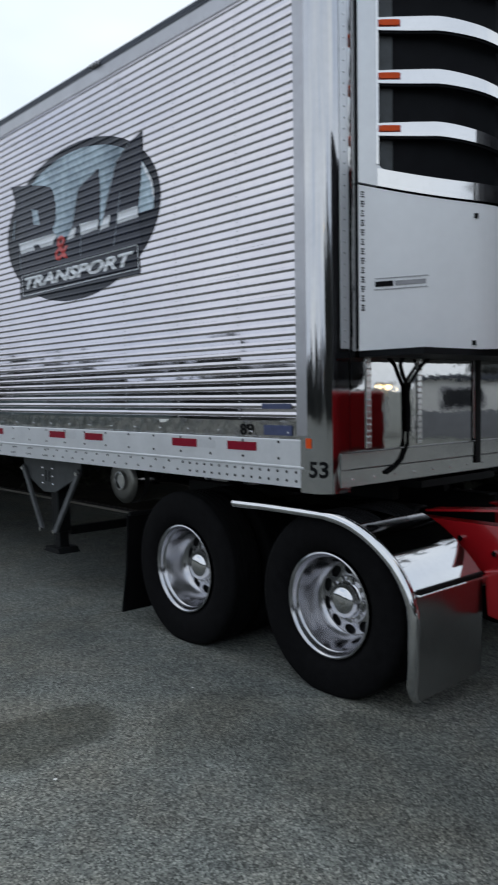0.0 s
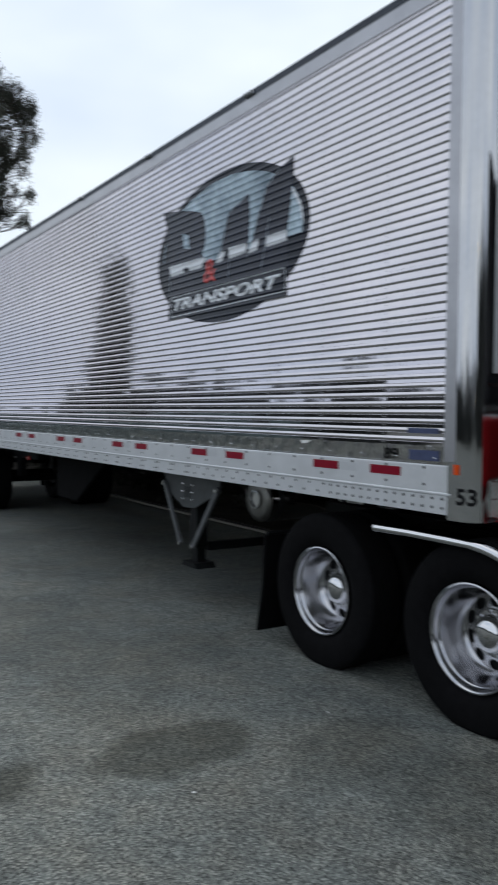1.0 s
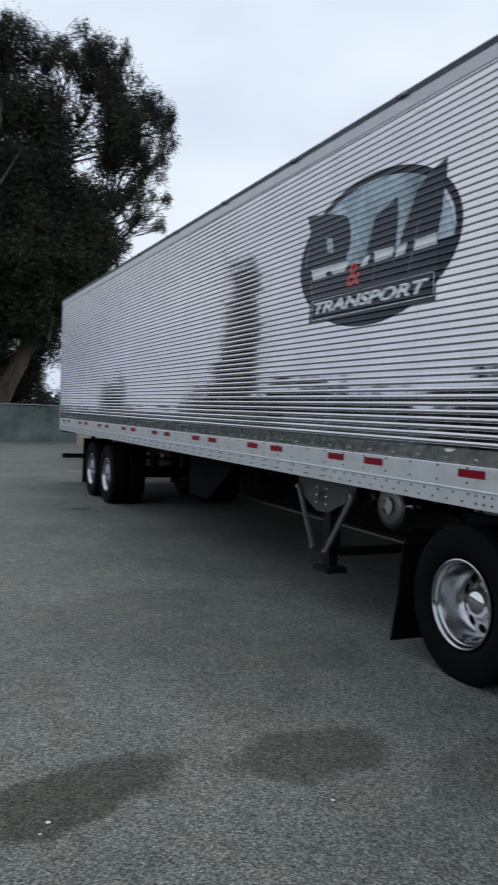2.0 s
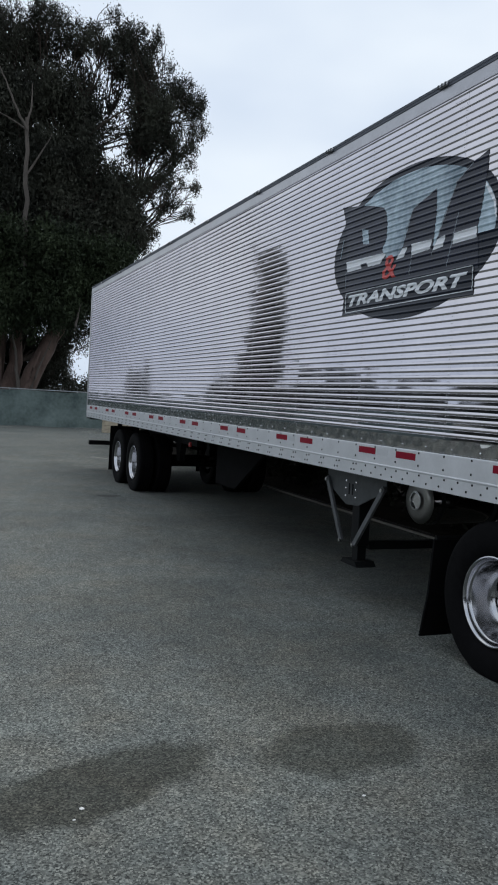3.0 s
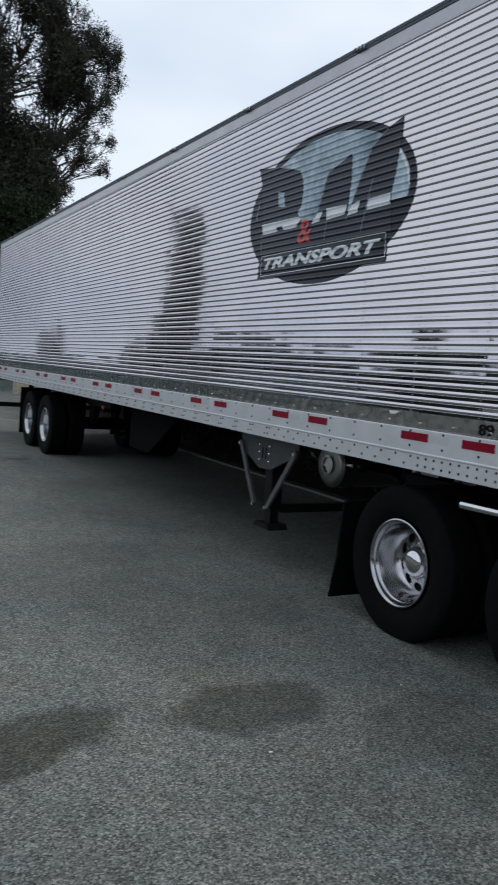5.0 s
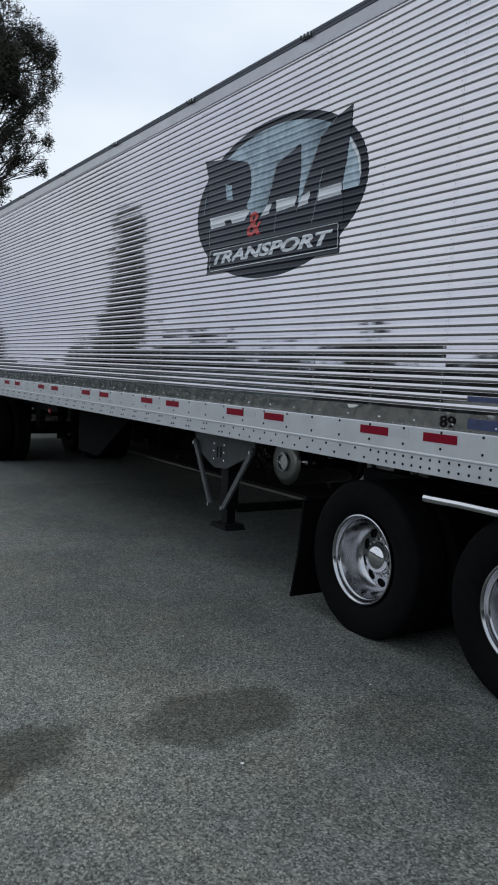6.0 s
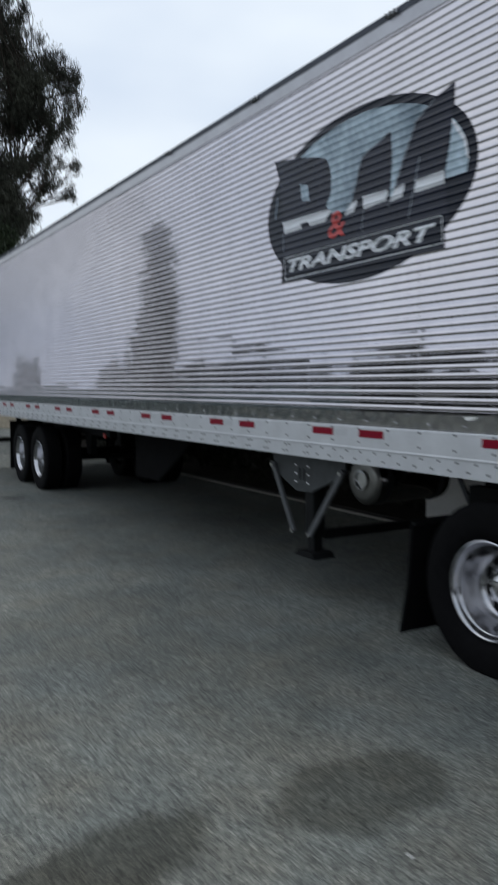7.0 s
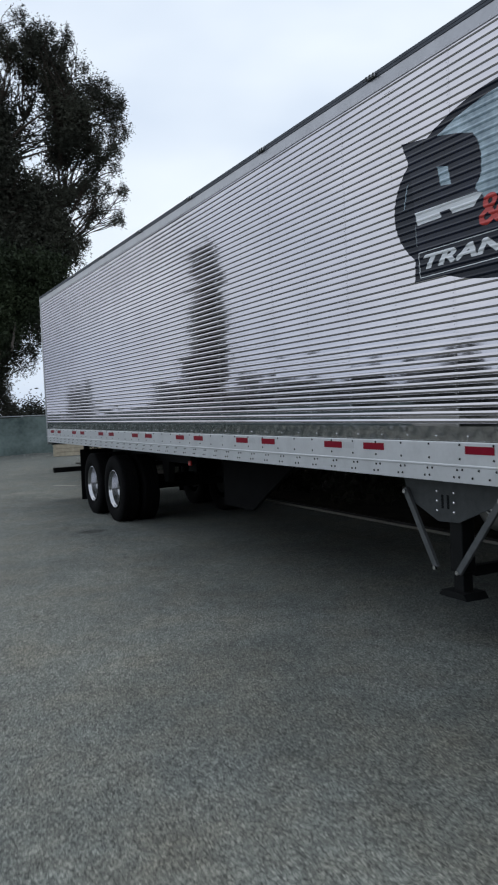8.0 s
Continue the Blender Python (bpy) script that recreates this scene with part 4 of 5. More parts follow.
# fuel tank under the floor
tank = tpart("fuel_tank", lathe([(0.0, 0.0), (0.0, 0.12), (0.006, 0.20), (0.03, 0.245), (0.06, 0.255), (0.96, 0.255), (0.99, 0.245), (1.02, 0.20), (1.02, 0.0)], 40), M_TANK, "dark polished cylindrical fuel tank", True)
tank.matrix_basis = pose(1.62, 4.50, 0.74)
part("end_cap", lathe([(-0.004, 0.0), (-0.004, 0.19), (0.004, 0.225), (0.03, 0.250), (0.04, 0.258)], 40), M_TANKCAP, tank, "grey end cap", True)
part("filler_ring", lathe([(-0.006, 0.10), (-0.03, 0.105), (-0.032, 0.085), (-0.012, 0.08), (-0.012, 0.0)], 28), M_ALU, tank, "bright filler ring", True)
for dx in (0.14, 0.84):
    part("tank_strap", lathe([(dx, 0.257), (dx, 0.263), (dx + 0.05, 0.263), (dx + 0.05, 0.257)], 36), M_GREYSTEEL, tank)
    part("tank_bracket", box(dx, dx + 0.05, -0.27, 0.27, 0.20, 0.43), M_FRAME, tank)

# ---- red tractor ----
tractor = empty("semi_tractor", "red highway tractor with polished wheels and fenders, coupled under the trailer", "truck", (1.3, -1.0, 0))
tractor_shift = Matrix.Translation((-1.3, 1.0, 0))


def rpart(name, bm, mat, label="", smooth=False):
    ob = part(name, bm, mat, tractor, label, smooth)
    ob.matrix_parent_inverse = tractor_shift
    return ob


for y in (0.008, 1.335):
    for x, f, full in ((0.055, False, True), (0.385, False, False), (WIDE - 0.055, True, True), (WIDE - 0.385, True, False)):
        add_wheel(tractor, tractor_shift, x, y, 0.500, f, full)
    rpart("axle", tube([(0.35, y, 0.51), (WIDE - 0.35, y, 0.51)], 0.09, 14), M_FRAME, smooth=True)
    rpart("differential", lathe([(-0.22, 0.0), (-0.20, 0.1), (-0.08, 0.19), (0.08, 0.19), (0.20, 0.1), (0.22, 0.0)], 20), M_FRAME, smooth=True).matrix_basis = pose(1.3, y, 0.52)
for x in (0.85, WIDE - 0.85):
    s = 1 if x < 1.3 else -1
    for y0, y1, m, text in ((-4.2, -0.05, M_RED, "red frame rail"), (-0.049, 2.25, M_FRAME, "black frame rail")):
        high, low = (0.92, 0.64) if y0 < -1 else (0.98, 0.70)
        bm = box(x - 0.012, x + 0.012, y0, y1, low, high)
        box(x, x + s * 0.09, y0, y1, high - 0.012, high, 0, bm)
        box(x, x + s * 0.09, y0, y1, low, low + 0.012, 0, bm)
        rpart("frame_rail", bm, m, text)
for y, m in ((-1.35, M_RED), (-0.9, M_RED), (0.66, M_FRAME), (2.2, M_FRAME)):
    rpart("cross_member", box(0.87, WIDE - 0.87, y - 0.06, y + 0.06, 0.74, 0.87, 0.01), m)
rpart("fifth_wheel", extrude_poly([(0.88, -0.05), (1.72, -0.05), (1.78, 0.45), (1.62, 1.25), (1.42, 1.32), (1.38, 0.75), (1.22, 0.75), (1.18, 1.32), (0.98, 1.25), (0.82, 0.45)], "z", 1.09, 1.135), M_FRAME, "black fifth wheel plate")
for x in (0.98, 1.56):
    rpart("fifth_wheel_stand", box(x, x + 0.06, 0.25, 0.95, 0.98, 1.09), M_FRAME)
# polished half fenders over the front drive wheels
path = [(0.74, 1.012), (0.45, 1.017), (0.15, 1.016), (-0.02, 1.013)]
path += [tuple((1 - f) ** 2 * p + 2 * f * (1 - f) * q + f * f * r for p, q, r in ((-0.05, -0.36, -0.603), (1.012, 0.99, 0.690))) for f in (k / 26 for k in range(27))]
edge = path[:-6] + [tuple((1 - f) ** 2 * p + 2 * f * (1 - f) * q + f * f * r for p, q, r in zip(path[-7], (-0.604, 0.692), (-0.616, 0.54))) for f in (k / 12 for k in range(1, 13))]
edge += [(-0.615, 0.45), (-0.611, 0.30), (-0.604, 0.20)]


def fender_skirt(x0, x1):
    """The hanging lower sheet of a fender: slightly bowed, its outer bottom corner rounded."""
    bm = bmesh.new()
    outer, inner = (x0, x1) if x0 < 1 else (x1, x0)
    n, m, rad = 16, 8, 0.09
    cols = []
    for i in range(n + 1):
        f = (i / n) ** 1.6
        x = outer + (inner - outer) * f
        d = abs(x - outer)
        low = 0.105 + 0.030 * f + (rad - math.sqrt(max(0.0, rad * rad - (rad - d) ** 2)) if d < rad else 0.0)
        cols.append([bm.verts.new((x, -0.612 + 0.012 * (k / m) ** 3 + 0.002 * noise.noise(Vector((x * 5, 0, k * 0.5))), 0.688 + (low - 0.688) * k / m)) for k in range(m + 1)])
    for a, b in zip(cols, cols[1:]):
        for k in range(m):
            bm.faces.new((a[k], a[k + 1], b[k + 1], b[k]))
    bmesh.ops.recalc_face_normals(bm, faces=bm.faces)
    bmesh.ops.solidify(bm, geom=bm.faces[:], thickness=0.004)
    return bm


for x0, x1 in ((0.03, 0.66), (WIDE - 0.66, WIDE - 0.03)):
    fender = rpart("fender", sheet(path, x0, x1, 0.004), M_CHROME, "polished stainless half fender", True)
    lip_x, turn = (x0, 1) if x0 < 1 else (x1, -1)
    part("lower_panel", fender_skirt(x0, x1), M_DULLSHEET, fender, "dull stainless lower panel", True)
    part("rolled_edge", tube([(lip_x, y, z) for y, z in edge] + [(lip_x + turn * a, -0.603, z) for a, z in ((0.008, 0.165), (0.028, 0.135), (0.062, 0.115))], 0.026, 12, None, [0.026 if y > -0.05 else 0.031 for y, z in edge] + [0.024, 0.018, 0.008]), M_CHROME, fender, smooth=True)
    # black strip stands in for the shade and reflection above the lip
    part("fender_seam_shade", box(x0 + 0.03, x1 - 0.01, -0.624, -0.604, 0.679, 0.697, 0.002), M_FRAME, fender, "black strip for the shaded gap above the lip")
    part("fender_lip", box(x0 + 0.02, x1 + 0.012, -0.642, -0.606, 0.664, 0.676, 0.003), M_CHROME, fender, "polished lip")
    rpart("fender_bracket", tube([(0.85 if x0 < 1 else WIDE - 0.85, -0.582, 0.62), ((x0 + x1) / 2, -0.582, 0.62)], 0.018, 10), M_RED, "red bracket")
    bm = extrude_poly([(1.95, 0.80), (1.97, 0.80), (2.00, 0.40), (2.07, 0.060), (2.05, 0.060), (1.98, 0.40)], "x", x0 + 0.005, x1 - 0.02)
    rpart("mudflap", bm, M_FLAP, "black rubber mudflap")
    rpart("flap_hanger", tube([(x0 + 0.02, 1.96, 0.81), (0.85 if x0 < 1 else WIDE - 0.85, 1.96, 0.81)], 0.018, 8), M_FRAME)
# low red body with a pale stripe, and the dark cab ahead of it
rpart("side_box", box(0.05, 2.55, -2.75, -1.68, 1.16, 1.70, 0.04, None, 3), M_RED, "red lower body")
rpart("stripe", box(0.08, 2.52, -2.74, -1.70, 1.702, 1.710), M_WHITE, "white stripe")
rpart("sleeper_cab", box(0.20, 2.40, -5.2, -1.72, 1.712, 3.65, 0.12, None, 4), M_CABDARK, "dark sleeper cab")
rpart("cab_floor", box(0.2, 2.4, -5.2, -2.76, 0.96, 1.711, 0.02), M_RED, "red lower cab")
for x in (0.02, WIDE - 0.27):
    add_wheel(tractor, tractor_shift, x if x < 1 else WIDE - 0.02, -5.0, 0.500, x > 1, True)
rpart("hood", box(0.35, 2.25, -6.9, -5.15, 0.7, 1.9, 0.2, None, 3), M_RED)
# glad-hand bracket and deck behind the cab
rpart("deck_plate", box(0.80, WIDE - 0.80, -1.5, -0.75, 0.881, 0.895), M_GREYSTEEL)
rpart("spring_hanger", extrude_poly([(-1.02, 0.72), (-0.78, 0.72), (-0.74, 0.56), (-0.80, 0.41), (-0.98, 0.41)], "x", 0.80, 0.90, bevel=0.008), M_RED, "red suspension hanger")
rpart("spring_hanger", extrude_poly([(-0.62, 0.70), (-0.80, 0.74), (-0.84, 0.60), (-0.80, 0.42), (-0.64, 0.45)], "x", 0.66, 0.80, bevel=0.012), M_RED, "red suspension hanger")
rpart("ramp_plate", extrude_poly([(-0.08, 0.950), (-0.08, 0.962), (-0.70, 1.020), (-0.70, 1.006)], "x", 0.88, 1.02), M_RED, "red ramp plate")
rpart("lower_beam", box(0.83, 0.90, -1.5, -0.76, 0.42, 0.54, 0.02), M_RED, "red lower beam")
for x, y, z in ((0.80, -0.84, 0.64), (0.80, -0.94, 0.60), (0.80, -0.86, 0.42), (0.838, -0.365, 0.827), (0.838, -0.587, 0.764)):
    rpart("bolt", tube([(x - 0.022, y, z), (x + 0.003, y, z)], 0.017, 8), M_ALU)

# ---- far side of the lot ----
bm = box(3.05, 3.20, -30, 15, -0.05, 0.016, 0.006, None, 2)
tagged(part("planting_bed", box(3.201, 14, -1.5, 26, -0.05, 0.025), M_SOIL), "dark bare soil of the planting bed", "soil", kind="structure")
kerb = tagged(part("kerb", bm, M_KERB), "weathered concrete kerb beside the trailer", "kerb", kind="structure")
# pale strip laid on to brighten the lit top edge of the kerb
part("kerb_lit_edge", box(3.034, 3.066, -30, 14.9, -0.02, 0.021, 0.004), M_STUCCO, kerb, "pale kerb edge with its light put into the colour")


tagged(part("concrete_block", box(3.42, 3.92, 4.55, 5.52, 0.025, 0.62, 0.03, None, 2), M_WALLWHITE), "pale concrete block on bare soil beyond the kerb", "block")


# ---- leaves, trees, shrubs ----
def leaf_cloud(name, clumps, per, size, mat, seed, droop=0.6):
    """Small pointed leaves in loose drooping sprays, about the given (x, y, z, r) centres; small clumps get finer leaves and more air."""
    rng = np.random.default_rng(seed)
    V = []
    for cx, cy, cz, r in clumps:
        fine = r < 0.75 and size < 0.3
        subs = max(4, int(per * r * (0.8 if fine else 1.0)))
        for _ in range(subs):
            d = rng.normal(size=3)
            d /= np.linalg.norm(d)
            c = np.array((cx, cy, cz)) + d * r * (rng.random() ** 0.4) * np.array((1, 1, 0.95))
            m = int((36 if fine else 34) + 30 * rng.random())
            spread = (0.20 if fine else 0.25) * r ** 0.5 * (0.6 + 0.8 * rng.random())
            pos = c + rng.normal(size=(m, 3)) * spread * np.array((0.8, 0.8, 1.35))
            axis = rng.normal(size=(m, 3))
            axis[:, 2] -= droop * 1.8
            axis /= np.linalg.norm(axis, axis=1)[:, None]
            side = np.cross(axis, rng.normal(size=(m, 3)))
            side /= np.linalg.norm(side, axis=1)[:, None]
            L = size * (0.62 if fine else 1.0) * (0.6 + 0.8 * rng.random((m, 1)))
            W = L * 0.17
            quad = np.stack((pos, pos + axis * L * 0.5 + side * W, pos + axis * L, pos + axis * L * 0.5 - side * W), axis=1)
            V.append(quad.reshape(-1, 3))
    V = np.concatenate(V)
    n = len(V) // 4
    me = bpy.data.meshes.new(name)
    me.vertices.add(len(V))
    me.vertices.foreach_set("co", V.astype(np.float32).ravel())
    me.loops.add(n * 4)
    me.loops.foreach_set("vertex_index", np.arange(n * 4, dtype=np.int32))
    me.polygons.add(n)
    me.polygons.foreach_set("loop_start", np.arange(0, n * 4, 4, dtype=np.int32))
    me.polygons.foreach_set("loop_total", np.full(n, 4, dtype=np.int32))
    me.update(calc_edges=True)
    me.validate()
    me.materials.append(mat)
    return me


def limb(a, b, r0, r1, rng, bend=0.08, n=7):
    a, b = Vector(a), Vector(b)
    L = (b - a).length
    off = Vector((rng.uniform(-1, 1), rng.uniform(-1, 1), rng.uniform(-0.3, 0.6))) * L * bend
    pts = []
    for k in range(n):
        f = k / (n - 1)
        jitter = Vector((rng.uniform(-1, 1), rng.uniform(-1, 1), 0)) * L * 0.012 * (0 < k < n - 1)
        pts.append(a.lerp(b, f) + off * 4 * f * (1 - f) + jitter)
    return pts, [r0 + (r1 - r0) * k / (n - 1) for k in range(n)]


def tree(name, label, base, trunks, clumps, per, size, seed, leaf=None):
    """A tree: leaning tapered trunks, limbs out to the clumps, and a crown of many small leaves."""
    rng = random.Random(seed)
    t = empty(name, label, "tree", base)
    inv = Matrix.Translation((-base[0], -base[1], -base[2]))
    tops = []
    for k, (foot, top, r, mat, *bend) in enumerate(trunks):
        pts, rad = limb(foot, top, r, r * (bend[1] if len(bend) > 1 else 0.28), rng, bend[0] if bend else 0.05, 10)
        if foot[2] < 1:
            rad[0], rad[1] = rad[0] * 1.45, rad[1] * 1.15
        bm = tube(pts, r, 12, None, rad)
        for v in bm.verts:
            v.co += Vector((noise.noise(v.co * 1.3), noise.noise(v.co * 1.3 + Vector((7, 0, 0))), 0)) * r * 0.14
        ob = part("trunk", bm, mat, t, "", True)
        ob.matrix_parent_inverse = inv
        tops.append(pts)
    bm = bmesh.new()
    large = [Vector(c[:3]) for c in clumps if c[3] > 0.75]
    for cx, cy, cz, r in clumps:
        hub = Vector((cx, cy, cz - 1.0 - rng.random() * 2.5))
        near = [q for p in tops[:3] for q in p] if r > 0.75 or not large else large
        start = min(near, key=lambda q: (hub - q).length)
        p, rad = limb(start, (cx, cy, cz), (0.045 if r > 0.75 else 0.022) + 0.03 * r, 0.012, rng, 0.16, 6)
        tube(p, 0.1, 6, bm, rad)
        for _ in range(5):
            d = Vector((rng.gauss(0, 1), rng.gauss(0, 1), rng.gauss(0.1, 0.8))).normalized() * r
            p2, rad2 = limb(p[3 + (_ % 3)], Vector((cx, cy, cz)) + d, 0.022, 0.008, rng, 0.16, 4)
            tube(p2, 0.03, 5, bm, rad2)
    bmesh.ops.recalc_face_normals(bm, faces=bm.faces)
    ob = part("branchwork", bm, M_TWIG, t, "", True)
    ob.matrix_parent_inverse = inv
    ob = part("crown", leaf_cloud("crown", clumps, per, size, leaf or M_LEAF, seed), leaf or M_LEAF, t, "dark drooping leaves")
    ob.matrix_parent_inverse = inv
    t.location.z += GROUND
    return t


def spread_clumps(seed, count, inside, xr, yr, zr, rr):
    rng = random.Random(seed)
    out = []
    while len(out) < count:
        x, y, z = rng.uniform(*xr), rng.uniform(*yr), rng.uniform(*zr)
        if inside(x, z):
            out.append((x, y, z, rng.uniform(*rr)))
    return out


def edge_x(z):
    """How far the big tree's crown reaches towards the trailer at each height."""
    pts = ((3.0, 1.6), (5.0, 3.4), (7.5, 5.2), (9.2, 6.6), (10.4, 7.8), (11.6, 8.1), (12.4, 9.0), (13.6, 10.3), (16.0, 10.1), (17.0, 10.4), (18.1, 10.2), (19.1, 9.3), (19.6, 8.2), (20.0, 7.0), (20.6, 7.6), (21.4, 7.6), (21.7, 5.2), (22.0, 2.4), (22.4, 0.0))
    for (a, xa), (b, xb) in zip(pts, pts[1:]):
        if a <= z <= b:
            return xa + (xb - xa) * (z - a) / (b - a)
    return -20


def airy(x, z, room):
    """Whether a place in the crown keeps clear of the gaps that let the sky through."""
    for (x0, z0), (x1, z1) in (((1.6, 18.4), (3.7, 18.9)), ((4.5, 20.6), (5.5, 19.9)), ((4.8, 18.6), (6.3, 17.0)), ((5.4, 15.3), (6.6, 14.6)), ((7.1, 13.9), (8.1, 14.7)), ((8.8, 17.4), (9.5, 16.3))):
        f = max(0.0, min(1.0, ((x - x0) * (x1 - x0) + (z - z0) * (z1 - z0)) / ((x1 - x0) ** 2 + (z1 - z0) ** 2)))
        if math.hypot(x - x0 - f * (x1 - x0), z - z0 - f * (z1 - z0)) < room:
            return False
    return True


big = spread_clumps(3, 165, lambda x, z: x < edge_x(z) - 2.2 and airy(x, z, 0.92), (-2.4, 10), (39.2, 42.0), (5.5, 20.3), (0.95, 1.4))
big += spread_clumps(6, 265, lambda x, z: edge_x(z) - 3.8 < x < edge_x(z) - 0.1 and airy(x, z, 0.30), (0, 11), (39.2, 41.4), (5.5, 21.3), (0.28, 0.6))
big += spread_clumps(7, 75, lambda x, z: x < edge_x(z) - 0.6 and airy(x, z, 0.38), (-2.4, 8), (39.2, 41.4), (18.0, 21.3), (0.42, 0.7))
big += spread_clumps(9, 95, lambda x, z: x < 2.3 + 0.6 * z and abs((z - 2.65) * 0.72 - (x - 3.5) * 0.69) > (0.5 if x > 3.0 else 0.0), (-2.6, 6.2), (42.0, 45.5), (2.0, 7.5), (0.6, 0.95))
big += spread_clumps(33, 16, lambda x, z: True, (2.5, 3.9), (41.0, 42.5), (2.0, 4.4), (0.5, 0.65))
big += spread_clumps(31, 9, lambda x, z: True, (3.2, 5.6), (40.5, 42.0), (4.7, 6.2), (0.5, 0.7))
big += spread_clumps(12, 30, lambda x, z: x < edge_x(z) - 0.6, (3.5, 8.5), (39.5, 42.5), (7.5, 12.5), (0.8, 1.1))
big += [(9.8, 40, 12.1, 0.3), (9.4, 40, 11.75, 0.24), (9.9, 40, 11.8, 0.2)]
stems = [((0.40, 38.2, 0), (2.95, 38.7, 5.6), 0.54, M_BARK, 0.03, 0.62), ((0.3, 38.9, 0), (3.2, 40.5, 14), 0.40, M_BARK), ((-0.3, 39.2, 0), (1.4, 41, 18.5), 0.50, M_BARK)]
stems += [((0.72, 37.1, 7.6), (0.57, 37.0, 14.6), 0.135, M_BARK_PALE, 0.008, 0.6), ((0.58, 37.0, 14.0), (-0.75, 37.0, 16.7), 0.075, M_BARK_PALE), ((0.57, 37.0, 14.3), (0.74, 37.0, 16.2), 0.06, M_BARK_PALE), ((0.62, 37.0, 11.9), (1.75, 37.0, 14.0), 0.06, M_BARK_PALE, 0.10), ((0.60, 37.0, 14.0), (-0.70, 37.0, 14.6), 0.05, M_BARK_PALE)]
stems += [((0.80, 37.7, 0), (0.36, 37.7, 4.6), 0.13, M_BARK_PALE), ((1.05, 37.6, 0), (2.25, 37.8, 4.2), 0.09, M_BARK_PALE, 0.05), ((3.15, 36.4, 4.7), (3.4, 36.4, 6.0), 0.07, M_BARK_PALE, 0.10), ((0.55, 37.7, 0), (1.75, 37.9, 3.6), 0.16, M_BARK), ((0.95, 37.9, 0), (3.0, 38.5, 4.8), 0.17, M_BARK), ((0.1, 38.0, 0), (-0.3, 38.6, 5.0), 0.22, M_BARK)]
stems += [((7.3, 40.0, 11.7), (10.1, 40.0, 12.5), 0.05, M_TWIG, 0.12), ((-0.9, 40.3, 0), (-2.5, 41, 16), 0.6, M_BARK)]
gum = tree("eucalyptus_tree", "huge dark eucalyptus with reddish trunks behind the fence", (1.5, 40, 0), stems, big, 24, 0.20, 5)
low_clumps = spread_clumps(4, 90, lambda x, z: z > 4.9 - 0.3 * abs(x - 1.4) + 0.2 * max(0.0, x - 3.0) and x < edge_x(z) - 0.4, (-2.4, 6.0), (36.6, 38.0), (3.9, 9.2), (0.6, 1.0))
part("lower_crown", leaf_cloud("lower_crown", low_clumps, 24, 0.21, M_LEAF_GREEN, 15), M_LEAF_GREEN, gum, "denser green lower leaves").matrix_parent_inverse = Matrix.Translation((-1.5, -40, 0))

# a second eucalyptus further along and smaller trees across the lot, which the polished side mirrors
far = spread_clumps(8, 66, lambda x, z: x < -20.55 - 0.09 * max(0.0, z - 8.0), (-22.0, -20.5), (54, 56), (1.5, 12.8), (0.42, 0.6))
far += spread_clumps(28, 9, lambda x, z: True, (-21.9, -21.2), (54.5, 55.5), (12.6, 14.2), (0.24, 0.4))
far += spread_clumps(29, 13, lambda x, z: True, (-22.5, -22.0), (54, 56), (6.5, 12.8), (0.20, 0.34))
far += spread_clumps(18, 22, lambda x, z: z < 8.5 + 3.0 * (-20.5 - x), (-20.6, -19.5), (54, 56), (1.5, 8.5), (0.34, 0.5))
far += spread_clumps(19, 22, lambda x, z: z < 5.0 - 1.4 * (x + 19.9), (-21.2, -18.2), (54, 56), (1.0, 5.6), (0.40, 0.58))
tree("eucalyptus_tree", "tall narrow dark eucalyptus across the lot", (-20.4, 55, 0), [((-20.4, 55, 0), (-20.9, 55, 13), 0.40, M_BARK)], far, 20, 0.34, 11)


def small_tree(seed, at, high, wide):
    rng = random.Random(seed)
    cl = []
    for _ in range(20):
        a, d = rng.uniform(0, 6.28), wide * rng.random() ** 0.6
        cl.append((at[0] + d * math.cos(a), at[1] + d * math.sin(a), high * rng.uniform(0.12, 0.92), rng.uniform(0.8, 1.4)))
    t = tree("shade_tree", "dark leafy shade tree at the edge of the lot", at, [((at[0], at[1], 0), (at[0], at[1], high * 0.7), 0.2, M_BARK)], cl, 6, 0.58, seed, M_LEAF_HAZED)
    return tagged(t, group="trees across the lot")


rng = random.Random(21)
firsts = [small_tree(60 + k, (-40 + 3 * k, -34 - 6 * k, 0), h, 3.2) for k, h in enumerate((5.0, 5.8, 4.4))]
for k in range(62):
    y = -24 + 2.25 * k + rng.uniform(-1.2, 1.2)
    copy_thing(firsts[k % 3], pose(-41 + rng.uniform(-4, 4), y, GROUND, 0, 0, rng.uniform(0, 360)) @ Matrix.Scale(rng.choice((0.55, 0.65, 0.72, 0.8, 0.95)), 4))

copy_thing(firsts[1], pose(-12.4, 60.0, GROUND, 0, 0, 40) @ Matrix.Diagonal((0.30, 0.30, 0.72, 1)))

